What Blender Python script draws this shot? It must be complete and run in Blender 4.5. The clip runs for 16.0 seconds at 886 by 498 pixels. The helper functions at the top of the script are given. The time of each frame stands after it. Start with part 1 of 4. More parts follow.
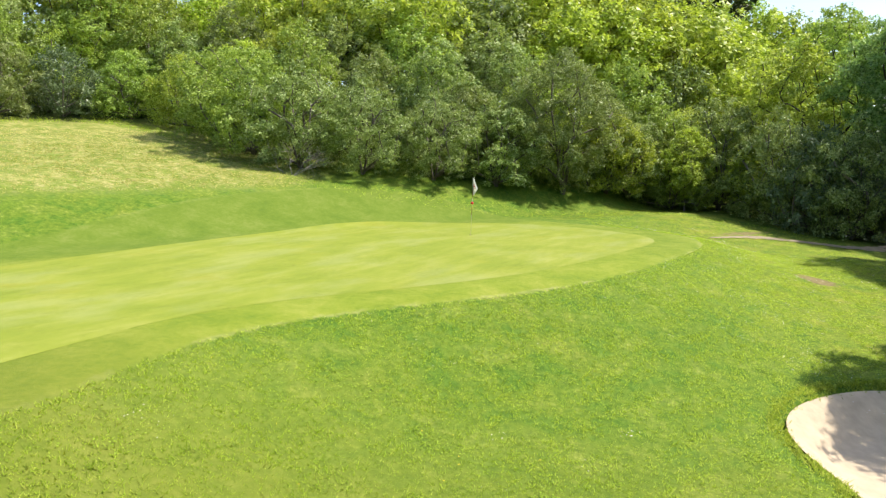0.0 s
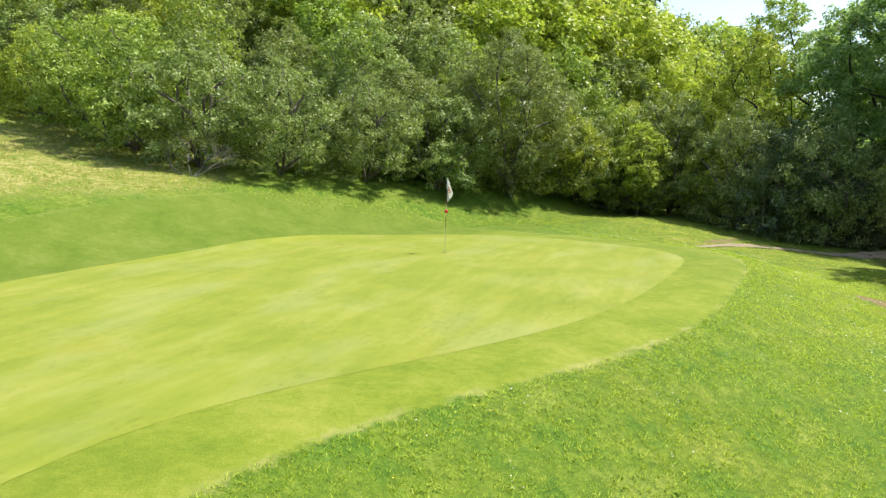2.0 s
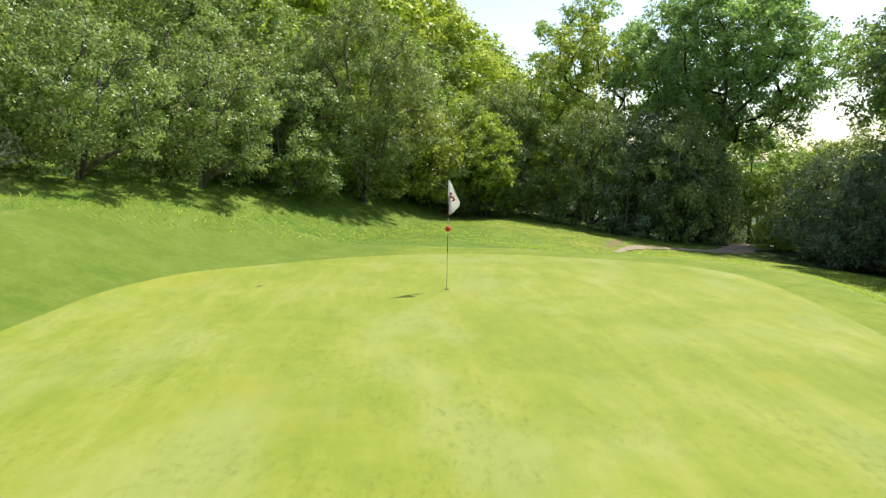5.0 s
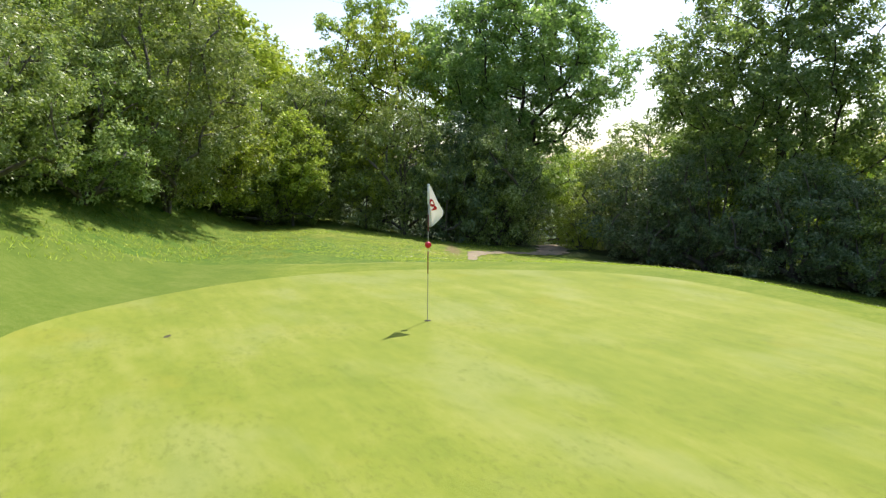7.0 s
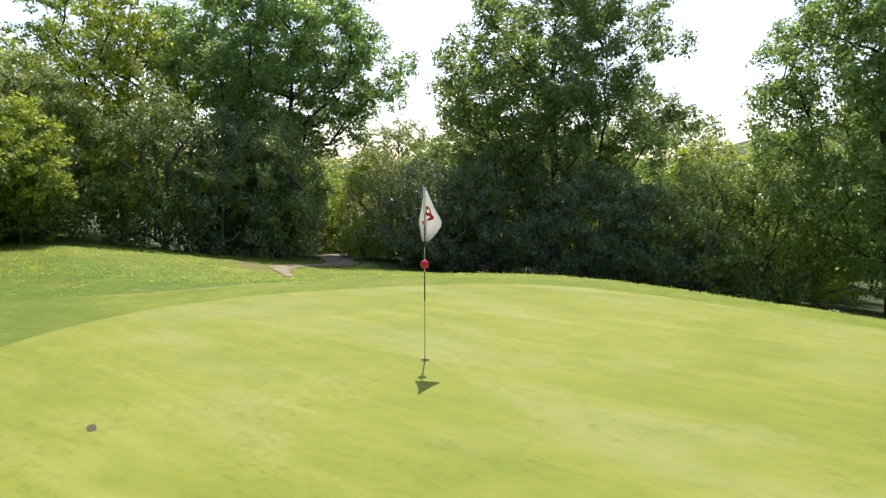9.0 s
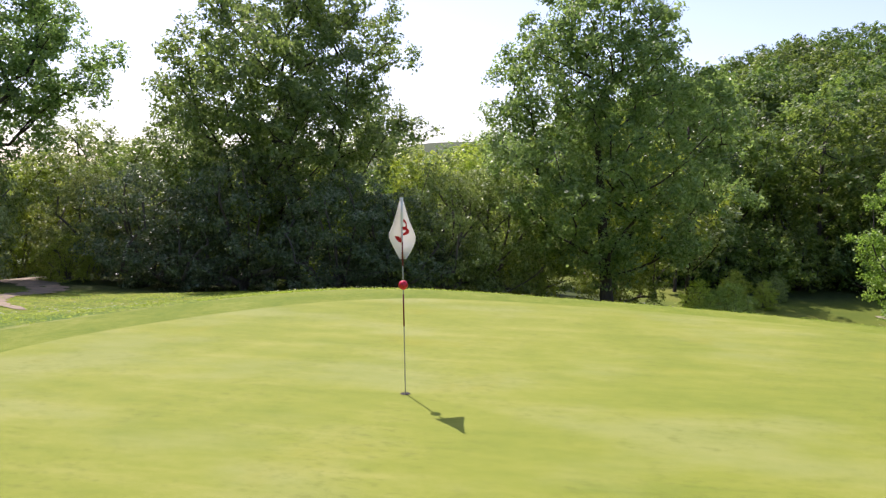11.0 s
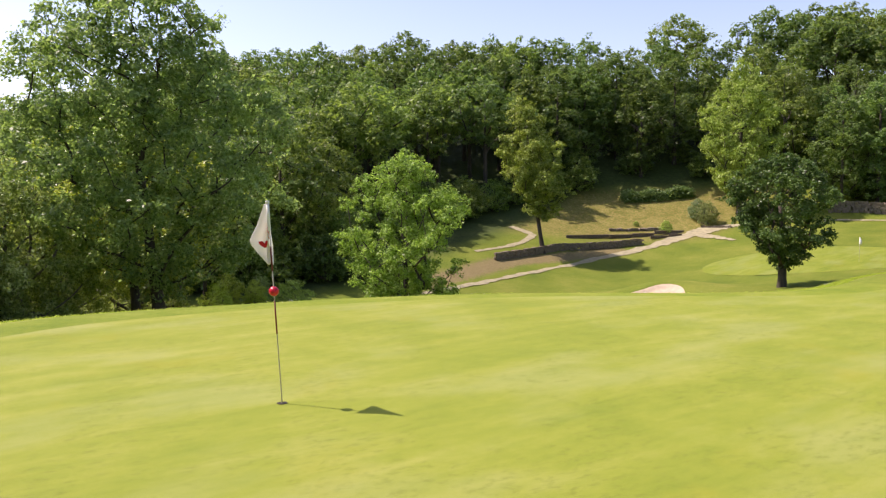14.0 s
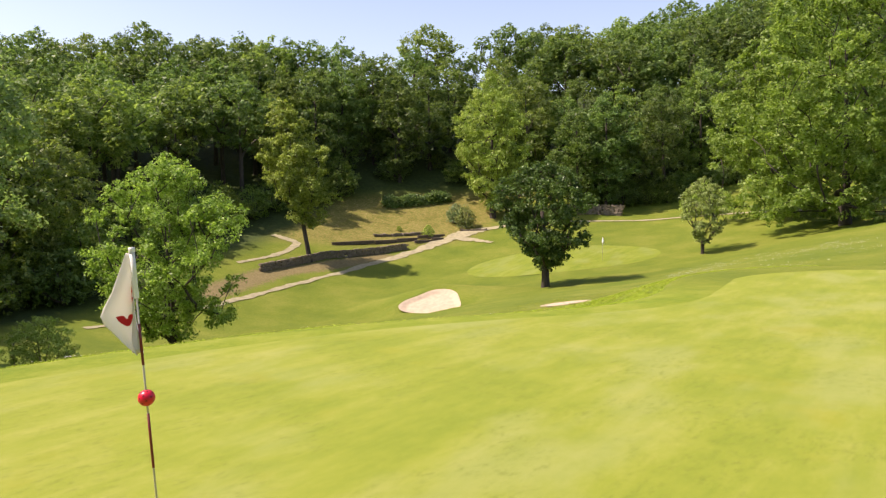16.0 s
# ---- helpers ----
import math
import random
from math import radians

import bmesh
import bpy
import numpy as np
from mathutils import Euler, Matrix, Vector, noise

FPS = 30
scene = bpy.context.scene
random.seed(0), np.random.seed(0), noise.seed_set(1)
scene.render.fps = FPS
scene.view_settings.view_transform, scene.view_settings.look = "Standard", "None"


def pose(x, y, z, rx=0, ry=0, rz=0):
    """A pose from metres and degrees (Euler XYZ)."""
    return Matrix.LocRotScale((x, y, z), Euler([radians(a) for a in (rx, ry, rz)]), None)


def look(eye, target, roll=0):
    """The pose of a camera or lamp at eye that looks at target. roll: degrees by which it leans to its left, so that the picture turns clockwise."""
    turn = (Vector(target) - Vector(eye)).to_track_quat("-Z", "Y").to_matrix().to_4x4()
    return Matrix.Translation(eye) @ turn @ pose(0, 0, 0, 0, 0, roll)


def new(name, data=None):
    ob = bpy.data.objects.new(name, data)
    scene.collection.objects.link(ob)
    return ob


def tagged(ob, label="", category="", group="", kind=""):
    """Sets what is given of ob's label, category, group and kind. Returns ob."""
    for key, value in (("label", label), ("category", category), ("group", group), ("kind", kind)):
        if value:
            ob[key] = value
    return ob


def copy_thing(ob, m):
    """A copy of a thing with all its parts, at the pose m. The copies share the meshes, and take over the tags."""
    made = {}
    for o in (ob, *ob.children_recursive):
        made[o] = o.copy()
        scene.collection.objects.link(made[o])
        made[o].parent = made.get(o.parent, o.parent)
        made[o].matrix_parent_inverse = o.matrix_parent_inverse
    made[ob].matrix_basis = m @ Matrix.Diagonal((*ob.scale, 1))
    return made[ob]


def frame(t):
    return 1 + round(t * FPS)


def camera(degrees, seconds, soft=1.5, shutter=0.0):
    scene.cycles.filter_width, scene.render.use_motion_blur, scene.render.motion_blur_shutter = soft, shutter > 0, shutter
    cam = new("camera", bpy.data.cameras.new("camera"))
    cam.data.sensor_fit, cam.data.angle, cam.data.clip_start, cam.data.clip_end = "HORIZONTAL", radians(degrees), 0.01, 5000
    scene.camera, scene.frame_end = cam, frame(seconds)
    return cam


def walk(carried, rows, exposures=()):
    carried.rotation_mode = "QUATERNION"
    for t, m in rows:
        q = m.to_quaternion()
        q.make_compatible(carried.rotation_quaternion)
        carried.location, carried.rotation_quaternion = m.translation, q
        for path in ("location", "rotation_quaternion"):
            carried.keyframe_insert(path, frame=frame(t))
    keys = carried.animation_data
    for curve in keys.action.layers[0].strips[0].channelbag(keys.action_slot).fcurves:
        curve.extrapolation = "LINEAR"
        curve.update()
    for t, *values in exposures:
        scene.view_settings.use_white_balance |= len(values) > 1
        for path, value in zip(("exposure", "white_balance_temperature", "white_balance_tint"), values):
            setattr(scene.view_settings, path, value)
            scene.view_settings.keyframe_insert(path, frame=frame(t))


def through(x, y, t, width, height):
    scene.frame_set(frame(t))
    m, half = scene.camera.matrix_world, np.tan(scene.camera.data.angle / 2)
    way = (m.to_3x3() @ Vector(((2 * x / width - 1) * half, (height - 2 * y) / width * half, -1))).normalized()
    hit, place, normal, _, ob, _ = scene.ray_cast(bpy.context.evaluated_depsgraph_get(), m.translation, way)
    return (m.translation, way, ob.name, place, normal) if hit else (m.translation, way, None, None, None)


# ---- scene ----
cam = camera(62.74, 16.0, 1.3)
PATH = [
    (0, (2.085, -27.055, 2.689), (1.857, -25.082, 2.454), 0.06),
    (0.5, (1.255, -25.287, 2.657), (1.106, -23.306, 2.424), 0.03),
    (1, (0.458, -23.712, 2.611), (0.391, -21.726, 2.379), 0.03),
    (1.5, (-0.338, -22.261, 2.564), (-0.320, -20.274, 2.334), 0.04),
    (2, (-1.171, -20.891, 2.528), (-1.064, -18.907, 2.299), 0.05),
    (2.5, (-2.109, -19.521, 2.503), (-1.904, -17.545, 2.276), -0.04),
    (3, (-3.047, -18.123, 2.471), (-2.721, -16.163, 2.245), -0.08),
    (5.5, (-7.187, -11.136, 2.497), (-6.114, -9.465, 2.260), -0.36),
    (6, (-7.708, -9.833, 2.479), (-6.475, -8.276, 2.245), -0.31),
    (6.5, (-8.140, -8.650, 2.439), (-6.758, -7.222, 2.210), -0.32),
    (7, (-8.429, -7.395, 2.439), (-6.907, -6.118, 2.210), -0.22),
    (7.5, (-8.597, -6.175, 2.411), (-6.951, -5.061, 2.186), -0.17),
    (8, (-8.653, -4.910, 2.386), (-6.899, -3.975, 2.163), -0.12),
    (8.5, (-8.599, -3.682, 2.355), (-6.753, -2.944, 2.138), 0.05),
    (11, (-7.669, 1.222, 2.315), (-5.721, 0.809, 2.133), 0.56),
    (11.5, (-7.551, 2.007, 2.308), (-5.669, 1.354, 2.132), 0.21),
    (12, (-7.333, 2.753, 2.287), (-5.550, 1.863, 2.116), 0.12),
    (12.5, (-7.097, 3.461, 2.294), (-5.442, 2.351, 2.122), 0.05),
    (13, (-6.681, 4.078, 2.270), (-5.179, 2.768, 2.104), -0.14),
    (13.5, (-6.224, 4.706, 2.255), (-4.899, 3.217, 2.092), -0.39),
    (14, (-5.659, 5.247, 2.230), (-4.536, 3.601, 2.071), -0.65),
    (14.5, (-5.013, 5.533, 2.216), (-4.096, 3.762, 2.057), -0.78),
    (15, (-4.371, 5.420, 2.242), (-3.647, 3.562, 2.083), -0.92),
    (15.5, (-3.626, 4.829, 2.294), (-3.045, 2.922, 2.135), -0.97),
    (16, (-2.883, 3.868, 2.460), (-2.381, 1.938, 2.302), -1.01),
]
walk(cam, [(t, look(eye, target, roll)) for t, eye, target, roll in PATH], [(0, 0.90, 6700, 12), (3, 0.84, 6650, 11), (5.5, 0.74, 6500, 12), (8, 0.66, 6450, 17), (11, 0.60, 6250, 34), (13, 0.63, 6550, 33), (16, 0.74, 7350, 27)])

# ---------------------------------------------------------------- world and sun
SUN_AZ, SUN_EL = 15.0, 55.5          # degrees from +x towards +y, and above the horizon
world = bpy.data.worlds.new("sky")
scene.world = world
world.use_nodes = True
wn = world.node_tree.nodes
sky = wn.new("ShaderNodeTexSky")
sky.sky_type = "NISHITA"
sky.sun_disc = False
sky.sun_elevation = radians(SUN_EL)
sky.sun_rotation = radians(90 - SUN_AZ)
sky.air_density, sky.dust_density, sky.ozone_density = 1.0, 1.3, 1.0
wn["Background"].inputs["Strength"].default_value = 0.142
world.node_tree.links.new(sky.outputs["Color"], wn["Background"].inputs["Color"])
sun_data = bpy.data.lights.new("sun", "SUN")
sun_data.energy, sun_data.angle, sun_data.color = 4.25, radians(0.55), (1.0, 0.95, 0.86)
sun = new("sun", sun_data)
ca, sa, ce, se = math.cos(radians(SUN_AZ)), math.sin(radians(SUN_AZ)), math.cos(radians(SUN_EL)), math.sin(radians(SUN_EL))
sun.matrix_world = look((60 * ca * ce, 60 * sa * ce, 60 * se), (0, 0, 0))


# ---------------------------------------------------------------- materials
def material(name):
    m = bpy.data.materials.new(name)
    m.use_nodes = True
    t = m.node_tree
    return m, t.nodes, t.links, t.nodes["Principled BSDF"]


def ramp(nodes, links, source, stops):
    r = nodes.new("ShaderNodeValToRGB")
    while len(r.color_ramp.elements) < len(stops):
        r.color_ramp.elements.new(0.5)
    for el, (p, c) in zip(r.color_ramp.elements, stops):
        el.position, el.color = p, (*c, 1)
    links.new(source, r.inputs["Fac"])
    return r.outputs["Color"]


def noise_tex(nodes, links, scale, detail=4.0, rough=0.55, vector=None, stretch=None):
    n = nodes.new("ShaderNodeTexNoise")
    n.inputs["Scale"].default_value, n.inputs["Detail"].default_value, n.inputs["Roughness"].default_value = scale, detail, rough
    if vector is None:
        vector = nodes.new("ShaderNodeTexCoord").outputs["Object"]
    if stretch:
        mp = nodes.new("ShaderNodeMapping")
        mp.inputs["Scale"].default_value = stretch[:3]
        if len(stretch) > 3:
            mp.vector_type = "TEXTURE"
            mp.inputs["Scale"].default_value = [1 / v for v in stretch[:3]]
            mp.inputs["Rotation"].default_value = (0, 0, radians(stretch[3]))
        links.new(vector, mp.inputs["Vector"])
        vector = mp.outputs["Vector"]
    links.new(vector, n.inputs["Vector"])
    return n.outputs["Fac"]


def math_node(nodes, links, op, a, b=None, clamp=False):
    n = nodes.new("ShaderNodeMath")
    n.operation, n.use_clamp = op, clamp
    for i, v in enumerate((a, b)):
        if v is None:
            continue
        if isinstance(v, (int, float)):
            n.inputs[i].default_value = v
        else:
            links.new(v, n.inputs[i])
    return n.outputs[0]


def mix(nodes, links, fac, a, b, blend="MIX"):
    n = nodes.new("ShaderNodeMix")
    n.data_type, n.blend_type = "RGBA", blend
    for key, v in ((0, fac), (6, a), (7, b)):
        if isinstance(v, (int, float)):
            n.inputs[key].default_value = v
        elif isinstance(v, tuple):
            n.inputs[key].default_value = (*v, 1)
        else:
            links.new(v, n.inputs[key])
    return n.outputs[2]


def step_node(nodes, links, value, low, high):
    n = nodes.new("ShaderNodeMapRange")
    n.interpolation_type = "SMOOTHSTEP"
    n.inputs[1].default_value, n.inputs[2].default_value = low, high
    links.new(value, n.inputs[0])
    return n.outputs[0]


def bump(nodes, links, bsdf, height, strength, distance):
    b = nodes.new("ShaderNodeBump")
    b.inputs["Strength"].default_value, b.inputs["Distance"].default_value = strength, distance
    links.new(height, b.inputs["Height"])
    links.new(b.outputs["Normal"], bsdf.inputs["Normal"])


def leaf_material(name, dark, mid, light, through=0.35, gloss=0.42, glow=(1.2, 1.25, 0.68), shine=0.22):
    """Foliage: a diffuse face with some light coming through, varied leaf by leaf and plant by plant."""
    m, n, l, b = material(name)
    isl = n.new("ShaderNodeNewGeometry").outputs["Random Per Island"]
    per = n.new("ShaderNodeObjectInfo").outputs["Random"]
    big = noise_tex(n, l, 0.55, 3)
    fac = math_node(n, l, "ADD", math_node(n, l, "MULTIPLY", isl, 0.6), math_node(n, l, "MULTIPLY", big, 0.4))
    col = ramp(n, l, fac, [(0.12, dark), (0.5, mid), (0.9, light)])
    hsv = n.new("ShaderNodeHueSaturation")
    l.new(math_node(n, l, "ADD", math_node(n, l, "MULTIPLY", per, 0.018), 0.488), hsv.inputs["Hue"])
    l.new(math_node(n, l, "ADD", math_node(n, l, "MULTIPLY", per, 0.35), 0.82), hsv.inputs["Value"])
    l.new(col, hsv.inputs["Color"])
    col = hsv.outputs["Color"]
    l.new(col, b.inputs["Base Color"])
    b.inputs["Roughness"].default_value = gloss
    b.inputs["Specular IOR Level"].default_value = shine
    tr = n.new("ShaderNodeBsdfTranslucent")
    l.new(mix(n, l, 1.0, col, glow, "MULTIPLY"), tr.inputs["Color"])
    ms = n.new("ShaderNodeMixShader")
    ms.inputs[0].default_value = through
    l.new(b.outputs[0], ms.inputs[1])
    l.new(tr.outputs[0], ms.inputs[2])
    l.new(ms.outputs[0], n["Material Output"].inputs["Surface"])
    return m


def bark_material(name, dark, light):
    m, n, l, b = material(name)
    f = noise_tex(n, l, 7.0, 6, 0.65, stretch=(1, 1, 0.22))
    l.new(ramp(n, l, f, [(0.3, dark), (0.7, light)]), b.inputs["Base Color"])
    b.inputs["Roughness"].default_value = 0.9
    bump(n, l, b, f, 0.8, 0.03)
    return m


def plain_material(name, color, rough=0.5, metal=0.0, vary=0.12, scale=9.0, relief=0.0):
    m, n, l, b = material(name)
    f = noise_tex(n, l, scale, 5)
    lo = tuple(c * (1 - vary) for c in color)
    hi = tuple(min(1, c * (1 + vary)) for c in color)
    l.new(ramp(n, l, f, [(0.3, lo), (0.7, hi)]), b.inputs["Base Color"])
    b.inputs["Roughness"].default_value, b.inputs["Metallic"].default_value = rough, metal
    if relief:
        bump(n, l, b, f, 0.6, relief)
    return m


def ground_material():
    """Rough grass, mown fringe, dry hay bank and woodland floor, whose dark tone also paints forest shade on a slope,
    told apart by the distances stored on the ground.
    """
    m, n, l, b = material("rough_grass")

    def attr(name):
        a = n.new("ShaderNodeAttribute")
        a.attribute_name = name
        return a.outputs["Fac"]

    fine = noise_tex(n, l, 42.0, 5, 0.75)
    clump = noise_tex(n, l, 6.5, 8, 0.75)
    broad = noise_tex(n, l, 0.35, 3)
    weedy = noise_tex(n, l, 1.3, 6, 0.65)
    f = math_node(n, l, "ADD", math_node(n, l, "MULTIPLY", fine, 0.5), math_node(n, l, "MULTIPLY", clump, 0.5))
    rough = ramp(n, l, f, [(0.38, (0.040, 0.088, 0.007)), (0.47, (0.076, 0.138, 0.009)), (0.54, (0.118, 0.184, 0.014)), (0.64, (0.22, 0.28, 0.042))])
    rough = mix(n, l, math_node(n, l, "MULTIPLY", step_node(n, l, weedy, 0.50, 0.62), 0.7), rough, mix(n, l, 1.0, rough, (0.60, 0.84, 0.8), "MULTIPLY"))
    rough = mix(n, l, math_node(n, l, "MULTIPLY", step_node(n, l, weedy, 0.48, 0.34), 0.8), rough, mix(n, l, 1.0, rough, (1.55, 1.27, 2.3), "MULTIPLY"))
    rough = mix(n, l, math_node(n, l, "MULTIPLY", step_node(n, l, broad, 0.5, 0.72), 0.6), rough, mix(n, l, 1.0, rough, (1.35, 1.12, 1.3), "MULTIPLY"))
    rough = mix(n, l, attr("meadow"), rough, mix(n, l, 1.0, rough, (1.38, 1.14, 1.35), "MULTIPLY"))
    mown_f = math_node(n, l, "ADD", math_node(n, l, "MULTIPLY", noise_tex(n, l, 48.0, 4, 0.75), 0.35), math_node(n, l, "ADD", math_node(n, l, "MULTIPLY", clump, 0.3), math_node(n, l, "MULTIPLY", noise_tex(n, l, 1.1, 6, 0.6), 0.35)))
    mown = ramp(n, l, mown_f, [(0.38, (0.104, 0.168, 0.011)), (0.5, (0.168, 0.222, 0.017)), (0.61, (0.248, 0.274, 0.044))])
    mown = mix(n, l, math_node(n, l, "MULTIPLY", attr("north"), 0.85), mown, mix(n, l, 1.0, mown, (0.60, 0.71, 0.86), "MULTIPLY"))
    wob = math_node(n, l, "MULTIPLY", math_node(n, l, "SUBTRACT", noise_tex(n, l, 5.0, 4, 0.7), 0.5), 0.5)
    edge = math_node(n, l, "ADD", attr("mown_edge"), wob)
    col = mix(n, l, step_node(n, l, edge, 0.10, -0.10), rough, mown)
    rim = math_node(n, l, "SUBTRACT", 1.0, step_node(n, l, math_node(n, l, "ABSOLUTE", edge), 0.0, 0.13))
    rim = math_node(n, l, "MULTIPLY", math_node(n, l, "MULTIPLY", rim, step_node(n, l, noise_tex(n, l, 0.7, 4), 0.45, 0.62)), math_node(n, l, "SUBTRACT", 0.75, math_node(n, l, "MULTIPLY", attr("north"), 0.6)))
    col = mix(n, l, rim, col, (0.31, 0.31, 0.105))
    dry_f = noise_tex(n, l, 4.0, 8, 0.8)
    dry_f = math_node(n, l, "ADD", dry_f, math_node(n, l, "MULTIPLY", attr("tan"), -0.045))
    dry = ramp(n, l, dry_f, [(0.36, (0.13, 0.185, 0.026)), (0.46, (0.225, 0.245, 0.050)), (0.55, (0.33, 0.305, 0.105)), (0.66, (0.48, 0.43, 0.20))])
    dry = mix(n, l, step_node(n, l, noise_tex(n, l, 0.8, 6, 0.7), 0.42, 0.62), dry, mix(n, l, 1.0, dry, (0.74, 0.78, 0.62), "MULTIPLY"))
    dry = mix(n, l, attr("tan"), dry, mix(n, l, 1.0, dry, (0.84, 0.69, 0.80), "MULTIPLY"))
    dry_m = math_node(n, l, "MULTIPLY", attr("dry"), step_node(n, l, math_node(n, l, "ADD", noise_tex(n, l, 1.3, 6, 0.7), math_node(n, l, "MULTIPLY", attr("tan"), 0.12)), 0.34, 0.58))
    lawn = ramp(n, l, math_node(n, l, "ADD", math_node(n, l, "MULTIPLY", clump, 0.4), math_node(n, l, "MULTIPLY", noise_tex(n, l, 0.22, 5, 0.6), 0.6)), [(0.36, (0.076, 0.116, 0.010)), (0.5, (0.124, 0.156, 0.015)), (0.64, (0.188, 0.200, 0.034))])
    col = mix(n, l, math_node(n, l, "MULTIPLY", attr("lawn"), 0.85), col, lawn)
    col = mix(n, l, dry_m, col, dry)
    wood_f = noise_tex(n, l, 2.0, 6, 0.7)
    floor_shade = ramp(n, l, wood_f, [(0.3, (0.025, 0.04, 0.010)), (0.6, (0.05, 0.075, 0.016)), (0.8, (0.09, 0.075, 0.035))])
    # the dark floor tone also paints forest shade on the valley's far slope
    col = mix(n, l, attr("wood"), col, floor_shade)
    soil = ramp(n, l, noise_tex(n, l, 6.0, 6, 0.7), [(0.3, (0.10, 0.082, 0.032)), (0.7, (0.25, 0.20, 0.09))])
    soil_m = step_node(n, l, math_node(n, l, "ADD", attr("soil"), math_node(n, l, "MULTIPLY", math_node(n, l, "SUBTRACT", clump, 0.5), 1.6)), 0.45, 0.6)
    col = mix(n, l, soil_m, col, soil)
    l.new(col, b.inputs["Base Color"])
    b.inputs["Roughness"].default_value = 0.9
    b.inputs["Specular IOR Level"].default_value = 0.2
    h = math_node(n, l, "ADD", fine, math_node(n, l, "MULTIPLY", clump, 1.5))
    bump(n, l, b, h, 0.5, 0.025)
    return m


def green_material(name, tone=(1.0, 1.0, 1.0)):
    """Close-mown turf: soft pale patches, faint mowing streaks, fine grain and a few scuffed dark flecks."""
    m, n, l, b = material(name)
    fine = noise_tex(n, l, 60.0, 5, 0.8)
    streak = noise_tex(n, l, 1.25, 4, 0.6, stretch=(0.3, 1.7, 1, 68))
    blotch = noise_tex(n, l, 0.42, 5, 0.6)
    fleck = noise_tex(n, l, 3.2, 7, 0.75, stretch=(0.6, 1.3, 1, 68))
    f = math_node(n, l, "ADD", math_node(n, l, "MULTIPLY", fine, 0.16), math_node(n, l, "ADD", math_node(n, l, "MULTIPLY", streak, 0.28), math_node(n, l, "MULTIPLY", blotch, 0.34)))
    f = math_node(n, l, "ADD", f, math_node(n, l, "MULTIPLY", fleck, 0.22))
    col = ramp(n, l, f, [(0.37, (0.138, 0.194, 0.016)), (0.5, (0.203, 0.243, 0.027)), (0.63, (0.272, 0.290, 0.060))])
    pale = step_node(n, l, noise_tex(n, l, 0.5, 4, 0.55, stretch=(0.6, 1.2, 1, 68)), 0.47, 0.66)
    col = mix(n, l, math_node(n, l, "MULTIPLY", pale, 0.5), col, (0.250, 0.280, 0.088))
    gold = step_node(n, l, noise_tex(n, l, 0.55, 5, 0.6, stretch=(1, 1, 3)), 0.56, 0.72)
    col = mix(n, l, math_node(n, l, "MULTIPLY", gold, 0.45), col, (0.232, 0.236, 0.019))
    scuff = math_node(n, l, "MULTIPLY", step_node(n, l, noise_tex(n, l, 9.0, 6, 0.75, stretch=(0.7, 1.3, 1, 63)), 0.47, 0.68), step_node(n, l, noise_tex(n, l, 0.7, 5, 0.65), 0.42, 0.56))
    col = mix(n, l, math_node(n, l, "MULTIPLY", scuff, 0.48), col, (0.120, 0.148, 0.018))
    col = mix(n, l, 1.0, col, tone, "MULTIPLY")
    l.new(col, b.inputs["Base Color"])
    b.inputs["Roughness"].default_value = 0.85
    b.inputs["Specular IOR Level"].default_value = 0.2
    bump(n, l, b, math_node(n, l, "ADD", fine, math_node(n, l, "MULTIPLY", noise_tex(n, l, 7.0, 5, 0.7), 0.9)), 0.4, 0.012)
    return m


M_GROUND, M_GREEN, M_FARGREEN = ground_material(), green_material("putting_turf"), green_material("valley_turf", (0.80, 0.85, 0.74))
M_SAND = plain_material("bunker_sand", (0.45, 0.362, 0.25), 0.95, 0, 0.12, 3.0, 0.03)
M_DIRT = plain_material("pale_gravel", (0.295, 0.265, 0.155), 0.95, 0, 0.25, 2.2, 0.03)
M_TRACK = plain_material("trodden_earth", (0.25, 0.20, 0.13), 0.95, 0, 0.3, 2.2, 0.03)
M_BARK = bark_material("oak_bark", (0.022, 0.017, 0.012), (0.085, 0.068, 0.05))
M_STONE = plain_material("dry_stone", (0.17, 0.138, 0.098), 0.9, 0, 0.45, 6.0, 0.05)
M_TIMBER = plain_material("weathered_timber", (0.12, 0.09, 0.06), 0.85, 0, 0.3, 5.0, 0.02)
L_OAK = leaf_material("oak_leaf", (0.101, 0.179, 0.059), (0.230, 0.347, 0.123), (0.403, 0.526, 0.245), 0.52, 0.36, shine=0.3)
L_FOREST = leaf_material("forest_leaf", (0.054, 0.104, 0.028), (0.130, 0.212, 0.057), (0.250, 0.345, 0.123), 0.45)
L_BRIGHT = leaf_material("young_leaf", (0.150, 0.230, 0.032), (0.368, 0.458, 0.071), (0.620, 0.690, 0.175), 0.40)
L_HAZEL = leaf_material("hazel_leaf", (0.108, 0.180, 0.033), (0.278, 0.380, 0.070), (0.480, 0.575, 0.170), 0.33)
L_LIME = leaf_material("lime_leaf", (0.100, 0.190, 0.033), (0.222, 0.365, 0.069), (0.400, 0.540, 0.165), 0.48)
L_GREY = leaf_material("willow_leaf", (0.102, 0.152, 0.042), (0.242, 0.318, 0.096), (0.460, 0.530, 0.240), 0.33)
L_DARK = leaf_material("blackthorn_leaf", (0.060, 0.106, 0.039), (0.138, 0.206, 0.084), (0.288, 0.362, 0.188), 0.25, 0.36, shine=0.32)
L_BIRCH = leaf_material("birch_leaf", (0.078, 0.135, 0.030), (0.185, 0.275, 0.063), (0.330, 0.420, 0.143), 0.47)
